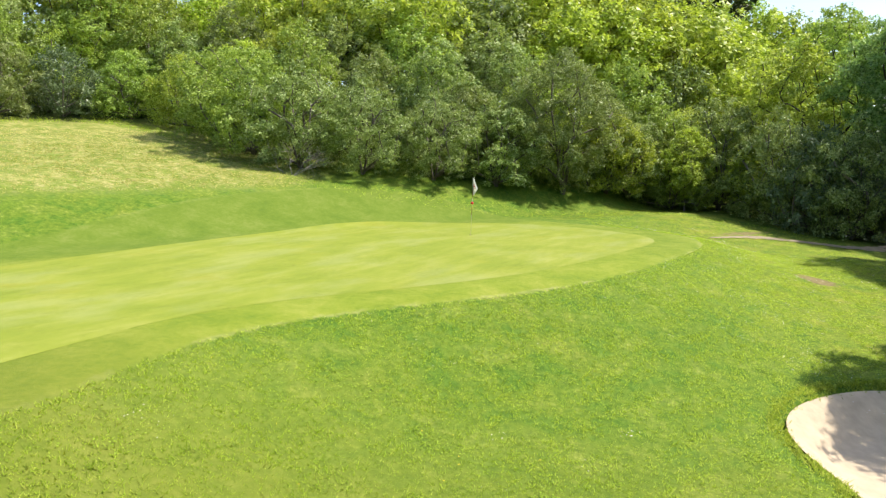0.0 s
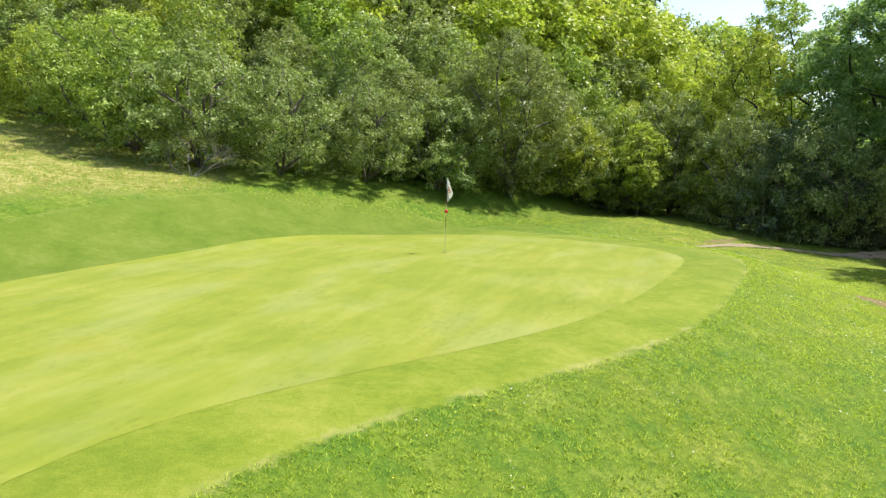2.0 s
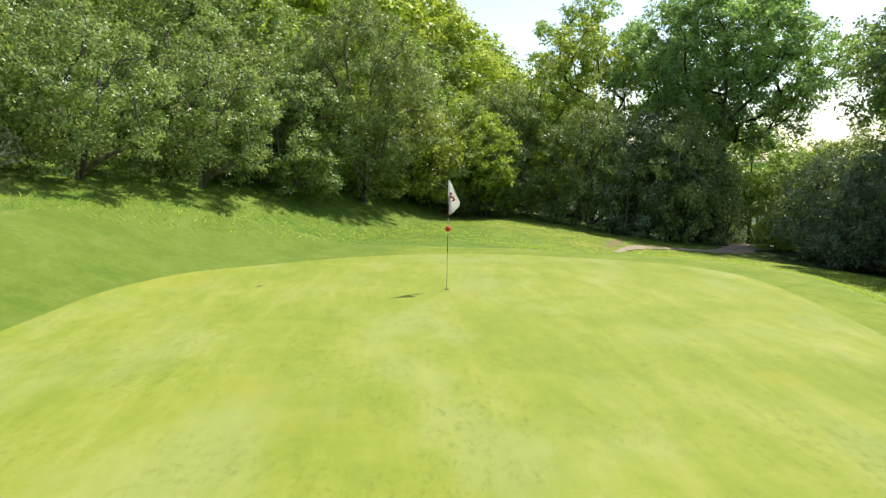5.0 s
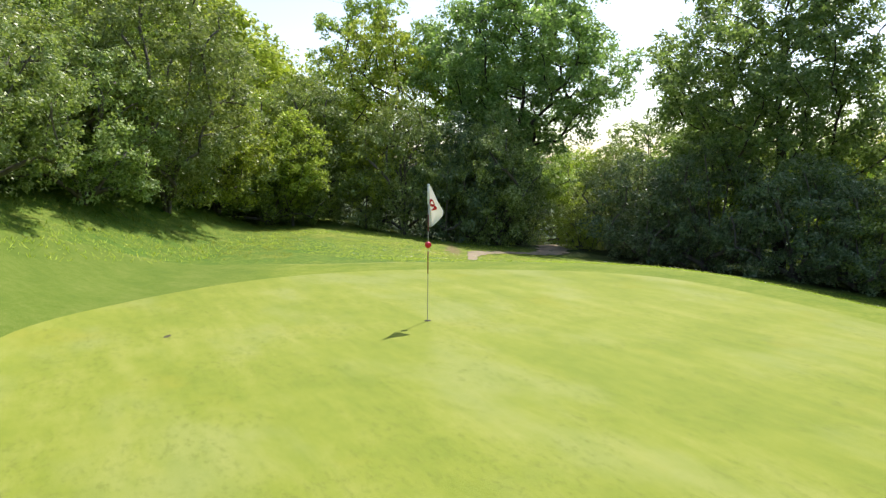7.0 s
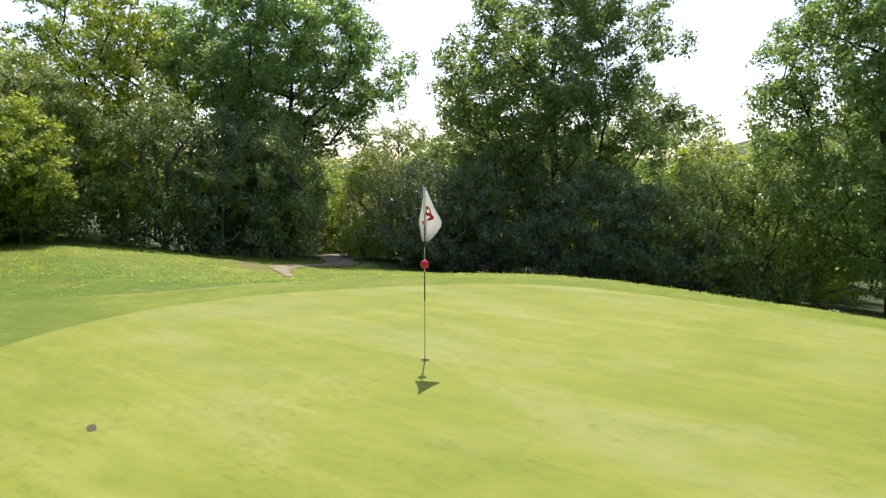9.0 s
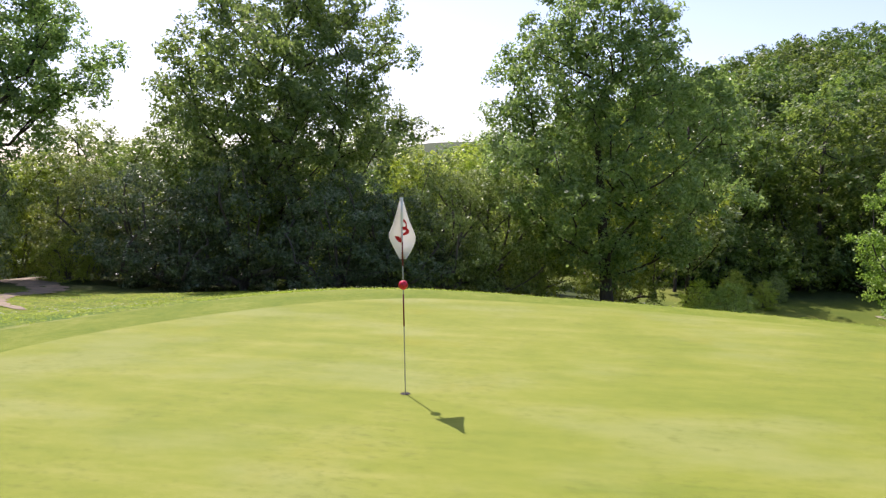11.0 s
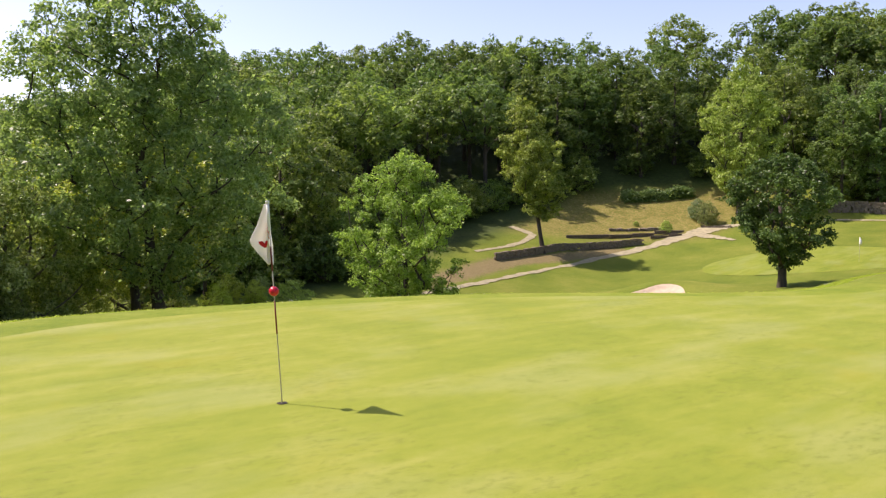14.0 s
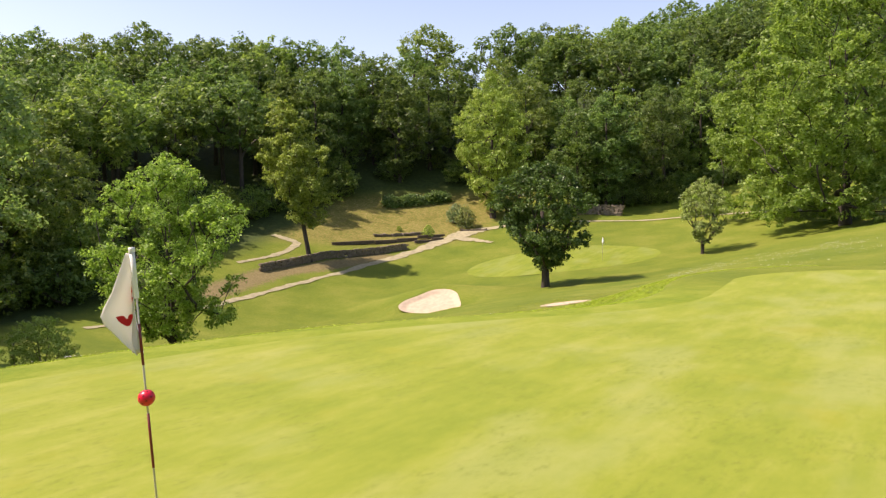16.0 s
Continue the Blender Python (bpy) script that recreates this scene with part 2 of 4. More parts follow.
L_MAPLE = leaf_material("maple_leaf", (0.034, 0.070, 0.019), (0.075, 0.130, 0.032), (0.150, 0.215, 0.068), 0.3, 0.34)
L_IVY = leaf_material("laurel_leaf", (0.072, 0.117, 0.051), (0.150, 0.215, 0.099), (0.338, 0.390, 0.254), 0.3, 0.34, shine=0.3)
L_PINE = leaf_material("pine_needle", (0.022, 0.037, 0.010), (0.05, 0.07, 0.02), (0.10, 0.12, 0.035), 0.2)
M_TWIG = bark_material("grey_twig", (0.16, 0.14, 0.11), (0.36, 0.33, 0.28))
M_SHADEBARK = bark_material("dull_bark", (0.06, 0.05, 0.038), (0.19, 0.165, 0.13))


# ---------------------------------------------------------------- lie of the land
def ss(a, b, x):
    t = np.clip((x - a) / (b - a), 0, 1)
    return t * t * (3 - 2 * t)


GA, GB = np.array([0.3, 0.2]), np.array([-8.0, -14.8])
G_LEN = float(np.linalg.norm(GB - GA))
G_DIR = (GB - GA) / G_LEN


def green_edge(x, y):
    """Metres outside the edge of the putting green (inside: below zero)."""
    rx, ry = x - GA[0], y - GA[1]
    along = rx * G_DIR[0] + ry * G_DIR[1]
    side = -rx * G_DIR[1] + ry * G_DIR[0]
    c = np.clip(along, 0, G_LEN)
    dist = np.hypot(rx - c * G_DIR[0], ry - c * G_DIR[1])
    waist = 3.6 * np.exp(-(((along - 14.8) / 6.0) ** 2)) * ss(0, 3, side)
    belly = 0.3 * np.exp(-(((along - 6.0) / 4.0) ** 2)) * ss(0, -3, side)
    nose = 0.9 * ss(-0.1, 0.8, (rx * 0.2 + ry * 0.98) / np.maximum(dist, 0.1)) * ss(4.0, 0.0, along)
    return dist - (6.4 - waist + belly - nose)


def uphill(x, y):
    return -0.72 * x + 0.69 * y


def across(x, y):
    """How far up the far side of the valley."""
    return -0.9 * y + 0.45 * np.clip(x, -60, 90)


def mown_edge(x, y):
    return green_edge(x, y) - (1.5 + 1.6 * ss(1.0, 6.0, uphill(x, y)))


def soft_ramp(v, k):
    return k * np.logaddexp(0, v / k)


def height(x, y):
    """Height of the ground: a green on a shoulder, a wooded bank above it and a valley below."""
    x, y = np.asarray(x, float), np.asarray(y, float)
    d = np.minimum(green_edge(x, y), 75)
    e = uphill(x, y)
    down = ss(4.0, -8.0, e)
    fall = 0.065 + 0.045 * ss(0, -20, y)
    z = -down * (0.36 * (soft_ramp(d - 1.4 - 0.45 * ss(-5, 1, y), 0.35) - soft_ramp(d - 5.4, 0.6)) + fall * soft_ramp(d - 5, 1.0) - (fall - 0.045) * soft_ramp(d - 30, 2.0))
    z = z - (1 - down) * 0.02 * soft_ramp(x - 4, 2.0) * ss(60, 20, np.hypot(x, y))
    z = z + 0.60 * (soft_ramp(e - 5.6, 0.4) - soft_ramp(e - 8.5, 1.0)) + 0.18 * soft_ramp(np.minimum(e, 60) - 8.5, 1.0)
    z = z - 3.0 * np.exp(-(((x - 20) / 14) ** 2)) * ss(-10, -42, y) * ss(-105, -62, y)
    z = z - 0.20 * ss(-3, -14, y) * ss(-60, -20, y)
    e2 = across(x, y)
    z = z + 0.16 * soft_ramp(np.minimum(e2, 130) - 52, 2.0) + 0.29 * soft_ramp(np.minimum(e2, 150) - 88, 3.0)
    z = z + 0.22 * soft_ramp(np.clip(-x, -40, 40) - 4, 2.0) * ss(-18, -40, y)
    z = z + 0.44 * np.exp(-(((x - 14.4) / 4.3) ** 2 + ((y - 3.3) / 5.6) ** 2))
    z = z + 0.7 * np.exp(-(((x - 22) / 7.5) ** 2 + ((y - 11) / 4.5) ** 2))
    z = z + 1.35 * np.exp(-(((x - 12.6) / 5.0) ** 2 + ((y + 52.0) / 2.8) ** 2))
    # the far bunker is cut into a bank that faces the green; both are scooped out
    w = ss(1.7, 1.0, bunker_far(x, y))
    z = z * (1 - w) + w * (-5.85 - 0.26 * (y + 48.5))
    z = z - 0.25 * ss(1.0, 0.72, bunker_far(x, y)) - 0.55 * ss(1.04, 0.7, bunker_near(x, y))
    return z


def bunker_near(x, y):
    a = np.arctan2(y + 15.2, x - 10.1)
    return np.hypot((x - 10.1) / 3.5, (y + 15.2) / 3.6) / (1 + 0.07 * np.sin(3 * a + 1) + 0.04 * np.sin(5 * a))


def bunker_far(x, y):
    a = np.arctan2(y + 48.5, x - 11.6)
    return np.hypot((x - 11.6) / 2.25, (y + 48.5) / 2.4) / (1 + 0.05 * np.sin(2 * a + 0.6) + 0.13 * np.sin(3 * a + 0.3))


def bunker_low(x, y):
    return np.hypot((x + 0.4) / 1.0, (y + 24.5) / 0.8)


def far_green(x, y):
    a = np.arctan2(y + 66.0, x - 3.5)
    return np.hypot((x - 3.5) / 9.0, (y + 66.0) / 6.2) - 1 - 0.10 * np.sin(2 * a)


def ground_at(x, y):
    return float(height(x, y))


def mesh_from(name, verts, faces, mat, smooth=True):
    me = bpy.data.meshes.new(name)
    me.from_pydata(verts.tolist() if isinstance(verts, np.ndarray) else verts, [], faces.tolist() if isinstance(faces, np.ndarray) else faces)
    me.materials.append(mat)
    me.polygons.foreach_set("use_smooth", [smooth] * len(me.polygons))
    me.update()
    return me


def axis_steps(low, high, fine, far, grow, even=0.0):
    mid = list(np.arange(low, high + fine / 2, fine))
    s, a = fine, high
    up = []
    while a < far:
        s *= grow
        a += s
        up.append(a)
    s, a = fine, low
    dn = []
    while a > -far:
        s = s * grow if a < even else min(s * grow, 0.75)
        a -= s
        dn.append(a)
    return np.array(dn[::-1] + mid + up)


def build_ground():
    xs, ys = axis_steps(-22, 20, 0.38, 1500, 1.08, -22), axis_steps(-24, 17, 0.38, 1500, 1.06, -95)
    gx, gy = np.meshgrid(xs, ys)
    gz = height(gx, gy)
    gz = gz - 0.7 * ss(1.0, 0.84, bunker_near(gx, gy)) - 0.3 * ss(0.95, 0.7, bunker_far(gx, gy)) - 0.2 * ss(0.9, 0.6, bunker_low(gx, gy))
    gz = gz - 0.03 * ss(-0.5, -1.1, green_edge(gx, gy)) - 0.10 * ss(0.0, -0.12, far_green(gx, gy))
    r = np.hypot(gx, gy)
    gz = gz + 22 * ss(260, 700, r) * (0.6 + 0.4 * np.sin(np.arctan2(gy, gx) * 5 + 1))
    rng = np.random.default_rng(3)
    gz = gz + rng.normal(0, 0.012, gz.shape) * ss(0.2, 1.0, mown_edge(gx, gy))
    verts = np.stack([gx, gy, gz], -1).reshape(-1, 3)
    nx, ny = len(xs), len(ys)
    i = (np.arange(ny - 1)[:, None] * nx + np.arange(nx - 1)).ravel()
    me = mesh_from("ground", verts, np.stack([i, i + 1, i + nx + 1, i + nx], -1), M_GROUND)
    e, e2 = uphill(gx, gy), across(gx, gy)
    fields = {
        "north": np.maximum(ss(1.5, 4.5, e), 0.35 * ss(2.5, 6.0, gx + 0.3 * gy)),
        "meadow": ss(6, 11, gx) * ss(-15, -9, gy),
        "tan": ss(60, 66, e2),
        "lawn": ss(-13, -20, gy) * ss(-120, -95, gy),
        "mown_edge": mown_edge(gx, gy),
        "dry": np.clip(ss(8.2, 10.2, e) * ss(-6.5, -9.5, gx) + ss(75, 80, e2) * ss(97, 93, e2) * ss(13, 18, gx - 0.25 * (gy + 80)) * ss(40, 34, gx), 0, 1),
        # above the dry bank this floor colour stands in for the forest's shade on grass
        "wood": np.clip(ss(13.5, 16, e) * ss(-14, -7, gx) + ss(26, 29, e) + ss(16.5, 19, gx - 0.1 * np.abs(gy)) * ss(-22, -14, gy) + ss(92, 97, e2) + ss(38, 44, e2) * ss(34, 37, gx) + ss(150, 250, r), 0, 1),
        "soil": np.clip(1.0 * np.exp(-(((gx - 11.5) / 0.8) ** 2 + ((gy + 2.4) / 0.6) ** 2)) + 0.7 * np.exp(-(((gx - 10.3) / 1.0) ** 2 + ((gy + 1.2 - 1.2 * (gx - 10.3)) / 0.35) ** 2)) + 0.75 * np.exp(-(((gx - 12.6) / 2.2) ** 2 + ((gy - 9.75 - 0.85 * (gx - 12.6)) / 0.6) ** 2)) + 0.85 * np.exp(-(((gx - np.where(gy < -58, 27.8 + 0.48 * (gy + 62), 29.7 + 0.14 * (gy + 58))) / 2.1) ** 2)) * ss(-41, -46, gy) * ss(-74, -70, gy), 0, 1),
    }
    for key, v in fields.items():
        a = me.attributes.new(key, "FLOAT", "POINT")
        a.data.foreach_set("value", v.astype(np.float32).ravel())
    ob = new("ground", me)
    return tagged(ob, "rolling rough grass with daisies round a golf green", "ground", kind="structure")


def build_sheet(name, edge_fn, centre, reach, mat, lift, label, category, n=96, rings=26):
    """A surface laid on the ground inside the line where edge_fn crosses zero."""
    verts, faces = [], []
    cx, cy = centre
    for k in range(n):
        a = 2 * math.pi * k / n
        lo, hi = 0.0, reach
        for _ in range(40):
            mid = (lo + hi) / 2
            if edge_fn(cx + mid * math.cos(a), cy + mid * math.sin(a)) < 0:
                lo = mid
            else:
                hi = mid
        for q in range(1, rings + 1):
            s = lo * (q / rings)
            verts.append((cx + s * math.cos(a), cy + s * math.sin(a)))
    verts.append((cx, cy))
    v = np.array(verts)
    rim = np.r_[np.tile(np.arange(1, rings + 1) / rings, n), 0.0]
    z = height(v[:, 0], v[:, 1]) + 0.003 + lift * (1 - rim ** 10)
    for k in range(n):
        j = (k + 1) % n
        for q in range(rings - 1):
            faces.append((k * rings + q, k * rings + q + 1, j * rings + q + 1, j * rings + q))
        faces.append((len(verts) - 1, k * rings, j * rings))
    me = mesh_from(name, np.c_[v, z], faces, mat)
    return tagged(new(name, me), label, category, kind="structure")


def build_ribbon(name, line, widths, mat, lift, label, category):
    """A path along a smooth line of plan points."""
    pts = np.array(line, float)
    t = np.linspace(0, len(pts) - 1, 20 * (len(pts) - 1) + 1)
    px = np.interp(t, np.arange(len(pts)), pts[:, 0])
    py = np.interp(t, np.arange(len(pts)), pts[:, 1])
    for _ in range(24):
        px[1:-1] = (px[:-2] + 2 * px[1:-1] + px[2:]) / 4
        py[1:-1] = (py[:-2] + 2 * py[1:-1] + py[2:]) / 4
    w = np.interp(t, np.arange(len(pts)), widths)
    dx, dy = np.gradient(px), np.gradient(py)
    ln = np.hypot(dx, dy)
    rng = np.random.default_rng(len(line))
    rows = 5
    ragged = rng.normal(0, 0.30, (len(t) + 2, 2))
    ragged = (ragged[:-2] + 2 * ragged[1:-1] + ragged[2:]) / 4
    verts, faces = [], []
    for k in range(len(t)):
        for q in range(rows):
            s = (q / (rows - 1) - 0.5) * w[k] * (1 + (ragged[k, q // 4] if q in (0, rows - 1) else 0))
            x, y = px[k] - dy[k] / ln[k] * s, py[k] + dx[k] / ln[k] * s
            verts.append((x, y, ground_at(x, y) + lift))
    for k in range(len(t) - 1):
        for q in range(rows - 1):
            i = k * rows + q
            faces.append((i, i + 1, i + rows + 1, i + rows))
    return tagged(new(name, mesh_from(name, verts, faces, mat)), label, category, kind="structure")


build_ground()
build_sheet("putting_green", green_edge, (-3.5, -7.0), 40, M_GREEN, 0.015, "closely mown pale green putting surface with faint mowing streaks", "putting green", 160, 60)
for edge_of, centre in ((bunker_near, (10.1, -15.2)), (bunker_far, (11.6, -48.5)), (bunker_low, (-0.4, -24.5))):
    build_sheet("bunker_sand", lambda x, y: float(edge_of(x, y)) - 0.975, centre, 8, M_SAND, 0.04 if edge_of is bunker_far else 0.012, "pale raked sand in a grassy bunker", "bunker")
build_ribbon("dirt_track", [(10.4, 7.2), (13.1, 9.0), (15.2, 9.1), (17.2, 8.8), (19.0, 9.3), (22.5, 11.3), (26.5, 13.7)], [0.2, 0.8, 0.6, 0.8, 1.4, 1.8, 1.8], M_TRACK, 0.018, "worn earth track leading into the trees", "path")
build_ribbon("gravel_path", [(32, -36), (31, -40), (29.6, -44.5), (27.9, -51), (26, -58.2), (23.6, -66.8), (20.3, -74.1), (17.3, -80.5), (14.5, -83.5), (10, -86)], [0.6, 0.6, 0.6, 0.7, 0.7, 0.9, 1.4, 2.6, 1.3, 0.8], M_DIRT, 0.05, "pale gravel path winding through the valley", "path")
build_ribbon("gravel_path", [(17.0, -79.5), (14.2, -78.2), (12.4, -77.0)], [1.6, 1.0, 0.5], M_DIRT, 0.07, "short gravel spur beside the valley path", "path")
build_ribbon("gravel_path", [(33.5, -58), (32.4, -61.5), (31.9, -65.6), (32.4, -69), (36, -70)], [0.5, 0.6, 0.75, 0.9, 0.9], M_DIRT, 0.05, "pale gravel path curving behind the birch", "path")
build_ribbon("gravel_path", [(4.5, -87.2), (-2, -88.2), (-8, -87.5), (-15, -84.0), (-23, -78)], [0.8, 0.8, 0.9, 0.9, 0.9], M_DIRT, 0.05, "narrow gravel path along the foot of the woods", "path")


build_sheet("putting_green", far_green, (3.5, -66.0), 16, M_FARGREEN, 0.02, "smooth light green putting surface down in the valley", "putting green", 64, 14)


# ---------------------------------------------------------------- plants
def part(name, me, parent, label="", category=""):
    ob = new(name, me)
    ob.parent = parent
    return tagged(ob, label, category)


def leaf_cloud(name, pos, nrm, size, rng, mat, slim=0.62, corners=4):
    """A mesh of small leaves at the given places: folded, or with three corners where they stay far off."""
    n = len(pos)
    nrm = nrm / np.maximum(np.linalg.norm(nrm, axis=1, keepdims=True), 1e-6)
    t = rng.normal(size=(n, 3))
    t -= (t * nrm).sum(1, keepdims=True) * nrm
    t /= np.maximum(np.linalg.norm(t, axis=1, keepdims=True), 1e-6)
    b = np.cross(nrm, t)
    s = size[:, None]
    fold = nrm * s * rng.uniform(0.05, 0.3, (n, 1))
    v = np.empty((n, corners, 3))
    if corners == 4:
        v[:, 0] = pos - t * s * 0.55
        v[:, 1] = pos + b * s * slim * 0.5 + fold
        v[:, 2] = pos + t * s * 0.55
        v[:, 3] = pos - b * s * slim * 0.5 + fold
    else:
        v[:, 0] = pos - t * s * 0.5 + b * s * slim * 0.55
        v[:, 1] = pos + t * s * 0.65
        v[:, 2] = pos - t * s * 0.4 - b * s * slim * 0.75
    me = bpy.data.meshes.new(name)
    me.vertices.add(corners * n)
    me.vertices.foreach_set("co", v.astype(np.float32).ravel())
    me.loops.add(corners * n)
    me.loops.foreach_set("vertex_index", np.arange(corners * n, dtype=np.int32))
    me.polygons.add(n)
    me.polygons.foreach_set("loop_start", np.arange(0, corners * n, corners, dtype=np.int32))
    me.update(calc_edges=True)
    me.materials.append(mat)
    return me


def clump_leaves(clumps, count, leaf, rng, up=0.5, flat=0.75, sprays=12, neat=0.6):
    """Leaves over clumps (x, y, z, radius): each clump carries flat sprays round its outside, with gaps between them."""
    c = np.array(clumps)
    d = rng.normal(size=(len(c), sprays, 3)) + np.array([0, 0, 0.3])
    d /= np.linalg.norm(d, axis=2, keepdims=True)
    rad = c[:, None, 3:4] * rng.uniform(0.4, 1.12, (len(c), sprays, 1))
    centre = c[:, None, :3] + d * rad * np.array([1, 1, flat])
    w = c[:, 3] ** 2
    which = rng.choice(len(c), count, p=w / w.sum())
    sp = rng.integers(0, sprays, count)
    ball = rng.normal(size=(count, 3))
    ball *= (rng.random(count) ** 0.45 / np.linalg.norm(ball, axis=1))[:, None]
    loose = ball * (c[which, 3] * rng.uniform(0.25, 0.5, count))[:, None] * np.array([1, 1, 0.75])
    pos = centre[which, sp] + loose
    # the outer leaves of a spray droop a little
    pos[:, 2] -= 0.22 * np.hypot(loose[:, 0], loose[:, 1]) ** 2 / c[which, 3]
    nrm = 0.6 * d[which, sp] + np.array([0, 0, up]) + rng.normal(0, neat, (count, 3))
    return pos, nrm, leaf * rng.uniform(0.5, 1.4, count)


class Tubes:
    """Tapered limbs gathered into one mesh."""

    def __init__(self):
        self.v, self.f = [], []

    def add(self, pts, radii, sides=6):
        pts = np.array(pts, float)
        base = len(self.v)
        for k, (p, r) in enumerate(zip(pts, radii)):
            d = pts[min(k + 1, len(pts) - 1)] - pts[max(k - 1, 0)]
            d = d / max(np.linalg.norm(d), 1e-6)
            u = np.cross(d, (0.31, 0.95, 0.05) if abs(d[2]) > 0.7 else (0, 0, 1))
            u /= np.linalg.norm(u)
            w = np.cross(d, u)
            for q in range(sides):
                a = 2 * math.pi * q / sides
                self.v.append(tuple(p + r * (math.cos(a) * u + math.sin(a) * w)))
        for k in range(len(pts) - 1):
            for q in range(sides):
                i, j = base + k * sides + q, base + k * sides + (q + 1) % sides
                self.f.append((i, j, j + sides, i + sides))
        self.f.append(tuple(base + (len(pts) - 1) * sides + q for q in range(sides)))

    def mesh(self, name, mat):
        return mesh_from(name, self.v, self.f, mat)


def make_tree(name, label, category, group, seed, h, base, r, trunk, clumps, clump_r, leaves, leaf, leaf_mat, bark=None,
              top=0.5, lean=(0, 0), stems=1, up=0.5, parts=("trunk", "crown"), squash=0.75, fill=0.35, twigs=2, rise=0.75, shaft=0.8, tuft=0.5, wooded=1, neat=0.6, sprays=12, corners=4):
    """A tree or shrub at the origin. h: height; base: where the crown begins; r: the crown's radius; top: how high its widest part sits, 0 to 1."""
    rng = np.random.default_rng(seed)
    ob = new(name)
    tagged(ob, label, category, group)
    tubes = Tubes()
    cl = []
    tries = 0
    while len(cl) < clumps and tries < 7000:
        tries += 1
        u = rng.random()
        prof = math.sin(math.pi * (u / (2 * top) if u < top else 0.5 + (u - top) / (2 * (1 - top)))) ** 0.62
        if base < 0.3 and u < top:
            prof = max(prof, 0.85)
        a = rng.random() * 2 * math.pi
        lob = 1 + 0.17 * math.sin(2 * a + seed) + 0.13 * math.sin(3 * a + 6 * u + seed)
        cr = clump_r * rng.uniform(0.55, 1.35) * (1.1 - 0.3 * u)
        rad = max(0.0, r * prof * lob - 0.55 * cr) * (fill + (1 - fill) * math.sqrt(rng.random()))
        p = (rad * math.cos(a) + lean[0] * u, rad * math.sin(a) + lean[1] * u, base + (h - base) * u - 0.45 * cr * u + 0.4 * cr * (1 - u))
        if all((p[0] - q[0]) ** 2 + (p[1] - q[1]) ** 2 + (p[2] - q[2]) ** 2 > (tuft * (cr + q[3])) ** 2 for q in cl):
            cl.append((*p, cr))
    spread = 0.0 if stems == 1 else r * 0.26
    # the wood: points with their parents; each clump is joined to the nearest wood below it
    wood, parent, load = [], [], []
    lines = []

    def grow(p, par):
        wood.append(np.array(p, float))
        parent.append(par)
        load.append(0.0)
        return len(wood) - 1

    n = 7
    for s in range(stems):
        a = 2 * math.pi * s / stems + seed
        wig = rng.normal(0, 0.05 * h ** 0.5, (n, 2)).cumsum(0) * 0.5
        hh = h * (shaft if stems == 1 else 0.6) * rng.uniform(0.92, 1.05)
        line, par = [], -1
        for k in range(n):
            par = grow(((spread * math.cos(a) + lean[0] * 0.8) * k / (n - 1) + wig[k, 0] * k / n, (spread * math.sin(a) + lean[1] * 0.8) * k / (n - 1) + wig[k, 1] * k / n,
                        -0.3 + (hh + 0.3) * k / (n - 1)), par)
            line.append(par)
        lines.append((line, trunk, 8 if trunk > 0.15 else 5))
    order = sorted(cl, key=lambda q: math.hypot(q[0], q[1]) + 0.45 * abs(q[2] - base - 0.2 * h))
    lowest = min(base * 0.8 + 0.1, 0.25 * h)
    for count, q in enumerate(order):
        if count % wooded:
            continue
        w = np.array(wood)
        d = np.array(q[:3]) - w
        flat = np.hypot(d[:, 0], d[:, 1])
        cost = np.linalg.norm(d, axis=1) + 1.3 * np.maximum(0, rise * flat - d[:, 2]) + 3.0 * np.maximum(0, -d[:, 2]) + 50 * (w[:, 2] < lowest)
        k = int(cost.argmin())
        a, b = w[k], np.array(q[:3])
        ln = np.linalg.norm(b - a)
        bow = (a + b) / 2 + rng.normal(0, 0.13, 3) * ln + np.array([0, 0, 0.06 * ln])
        line, par = [k], k
        m = 4 if twigs else 3
        for t in np.linspace(0, 1, m)[1:]:
            par = grow((1 - t) ** 2 * a + 2 * t * (1 - t) * bow + t * t * b, par)
            line.append(par)
        lines.append((line, 0, 5 if twigs else 3))
        while par >= 0:
            load[par] += q[3] ** 2
            par = parent[par]
    full = max(max(load), 1e-6)
    for line, r0, sides in lines:
        if r0:
            radii = [r0 * (1.4 if k == 0 else 1) * (0.12 + 0.88 * min(1.0, load[i] / full * stems) ** 0.5) for k, i in enumerate(line)]
        else:
            radii = [0.006 + 0.8 * trunk * (load[i if k else line[1]] / full * stems) ** 0.55 for k, i in enumerate(line)]
        tubes.add([wood[i] for i in line], radii, sides)
    for q in order[::wooded]:
        b = np.array(q[:3])
        for _ in range(twigs):
            e = b + rng.normal(0, 0.6, 3) * q[3]
            tubes.add([b, (b + e) / 2 + rng.normal(0, 0.08, 3) * q[3], e], [0.010, 0.007, 0.003], 3)
    part(parts[0], tubes.mesh(parts[0], bark or M_BARK), ob)
    pos, nrm, size = clump_leaves(cl, leaves, leaf, rng, up, squash, sprays, neat)
    keep = pos[:, 2] > 0.05
    part(parts[1], leaf_cloud(parts[1], pos[keep], nrm[keep], size[keep], rng, leaf_mat, 0.62, corners), ob)
    return ob


def stand(ob, x, y, turn=0.0, scale=1.0, sink=0.05, tall=1.0):
    """Sets the first of a kind in its place."""
    ob.matrix_basis = Matrix.Translation((x, y, ground_at(x, y) - sink)) @ Matrix.Rotation(radians(turn), 4, "Z") @ Matrix.Diagonal((scale, scale, scale * tall, 1))
    return ob


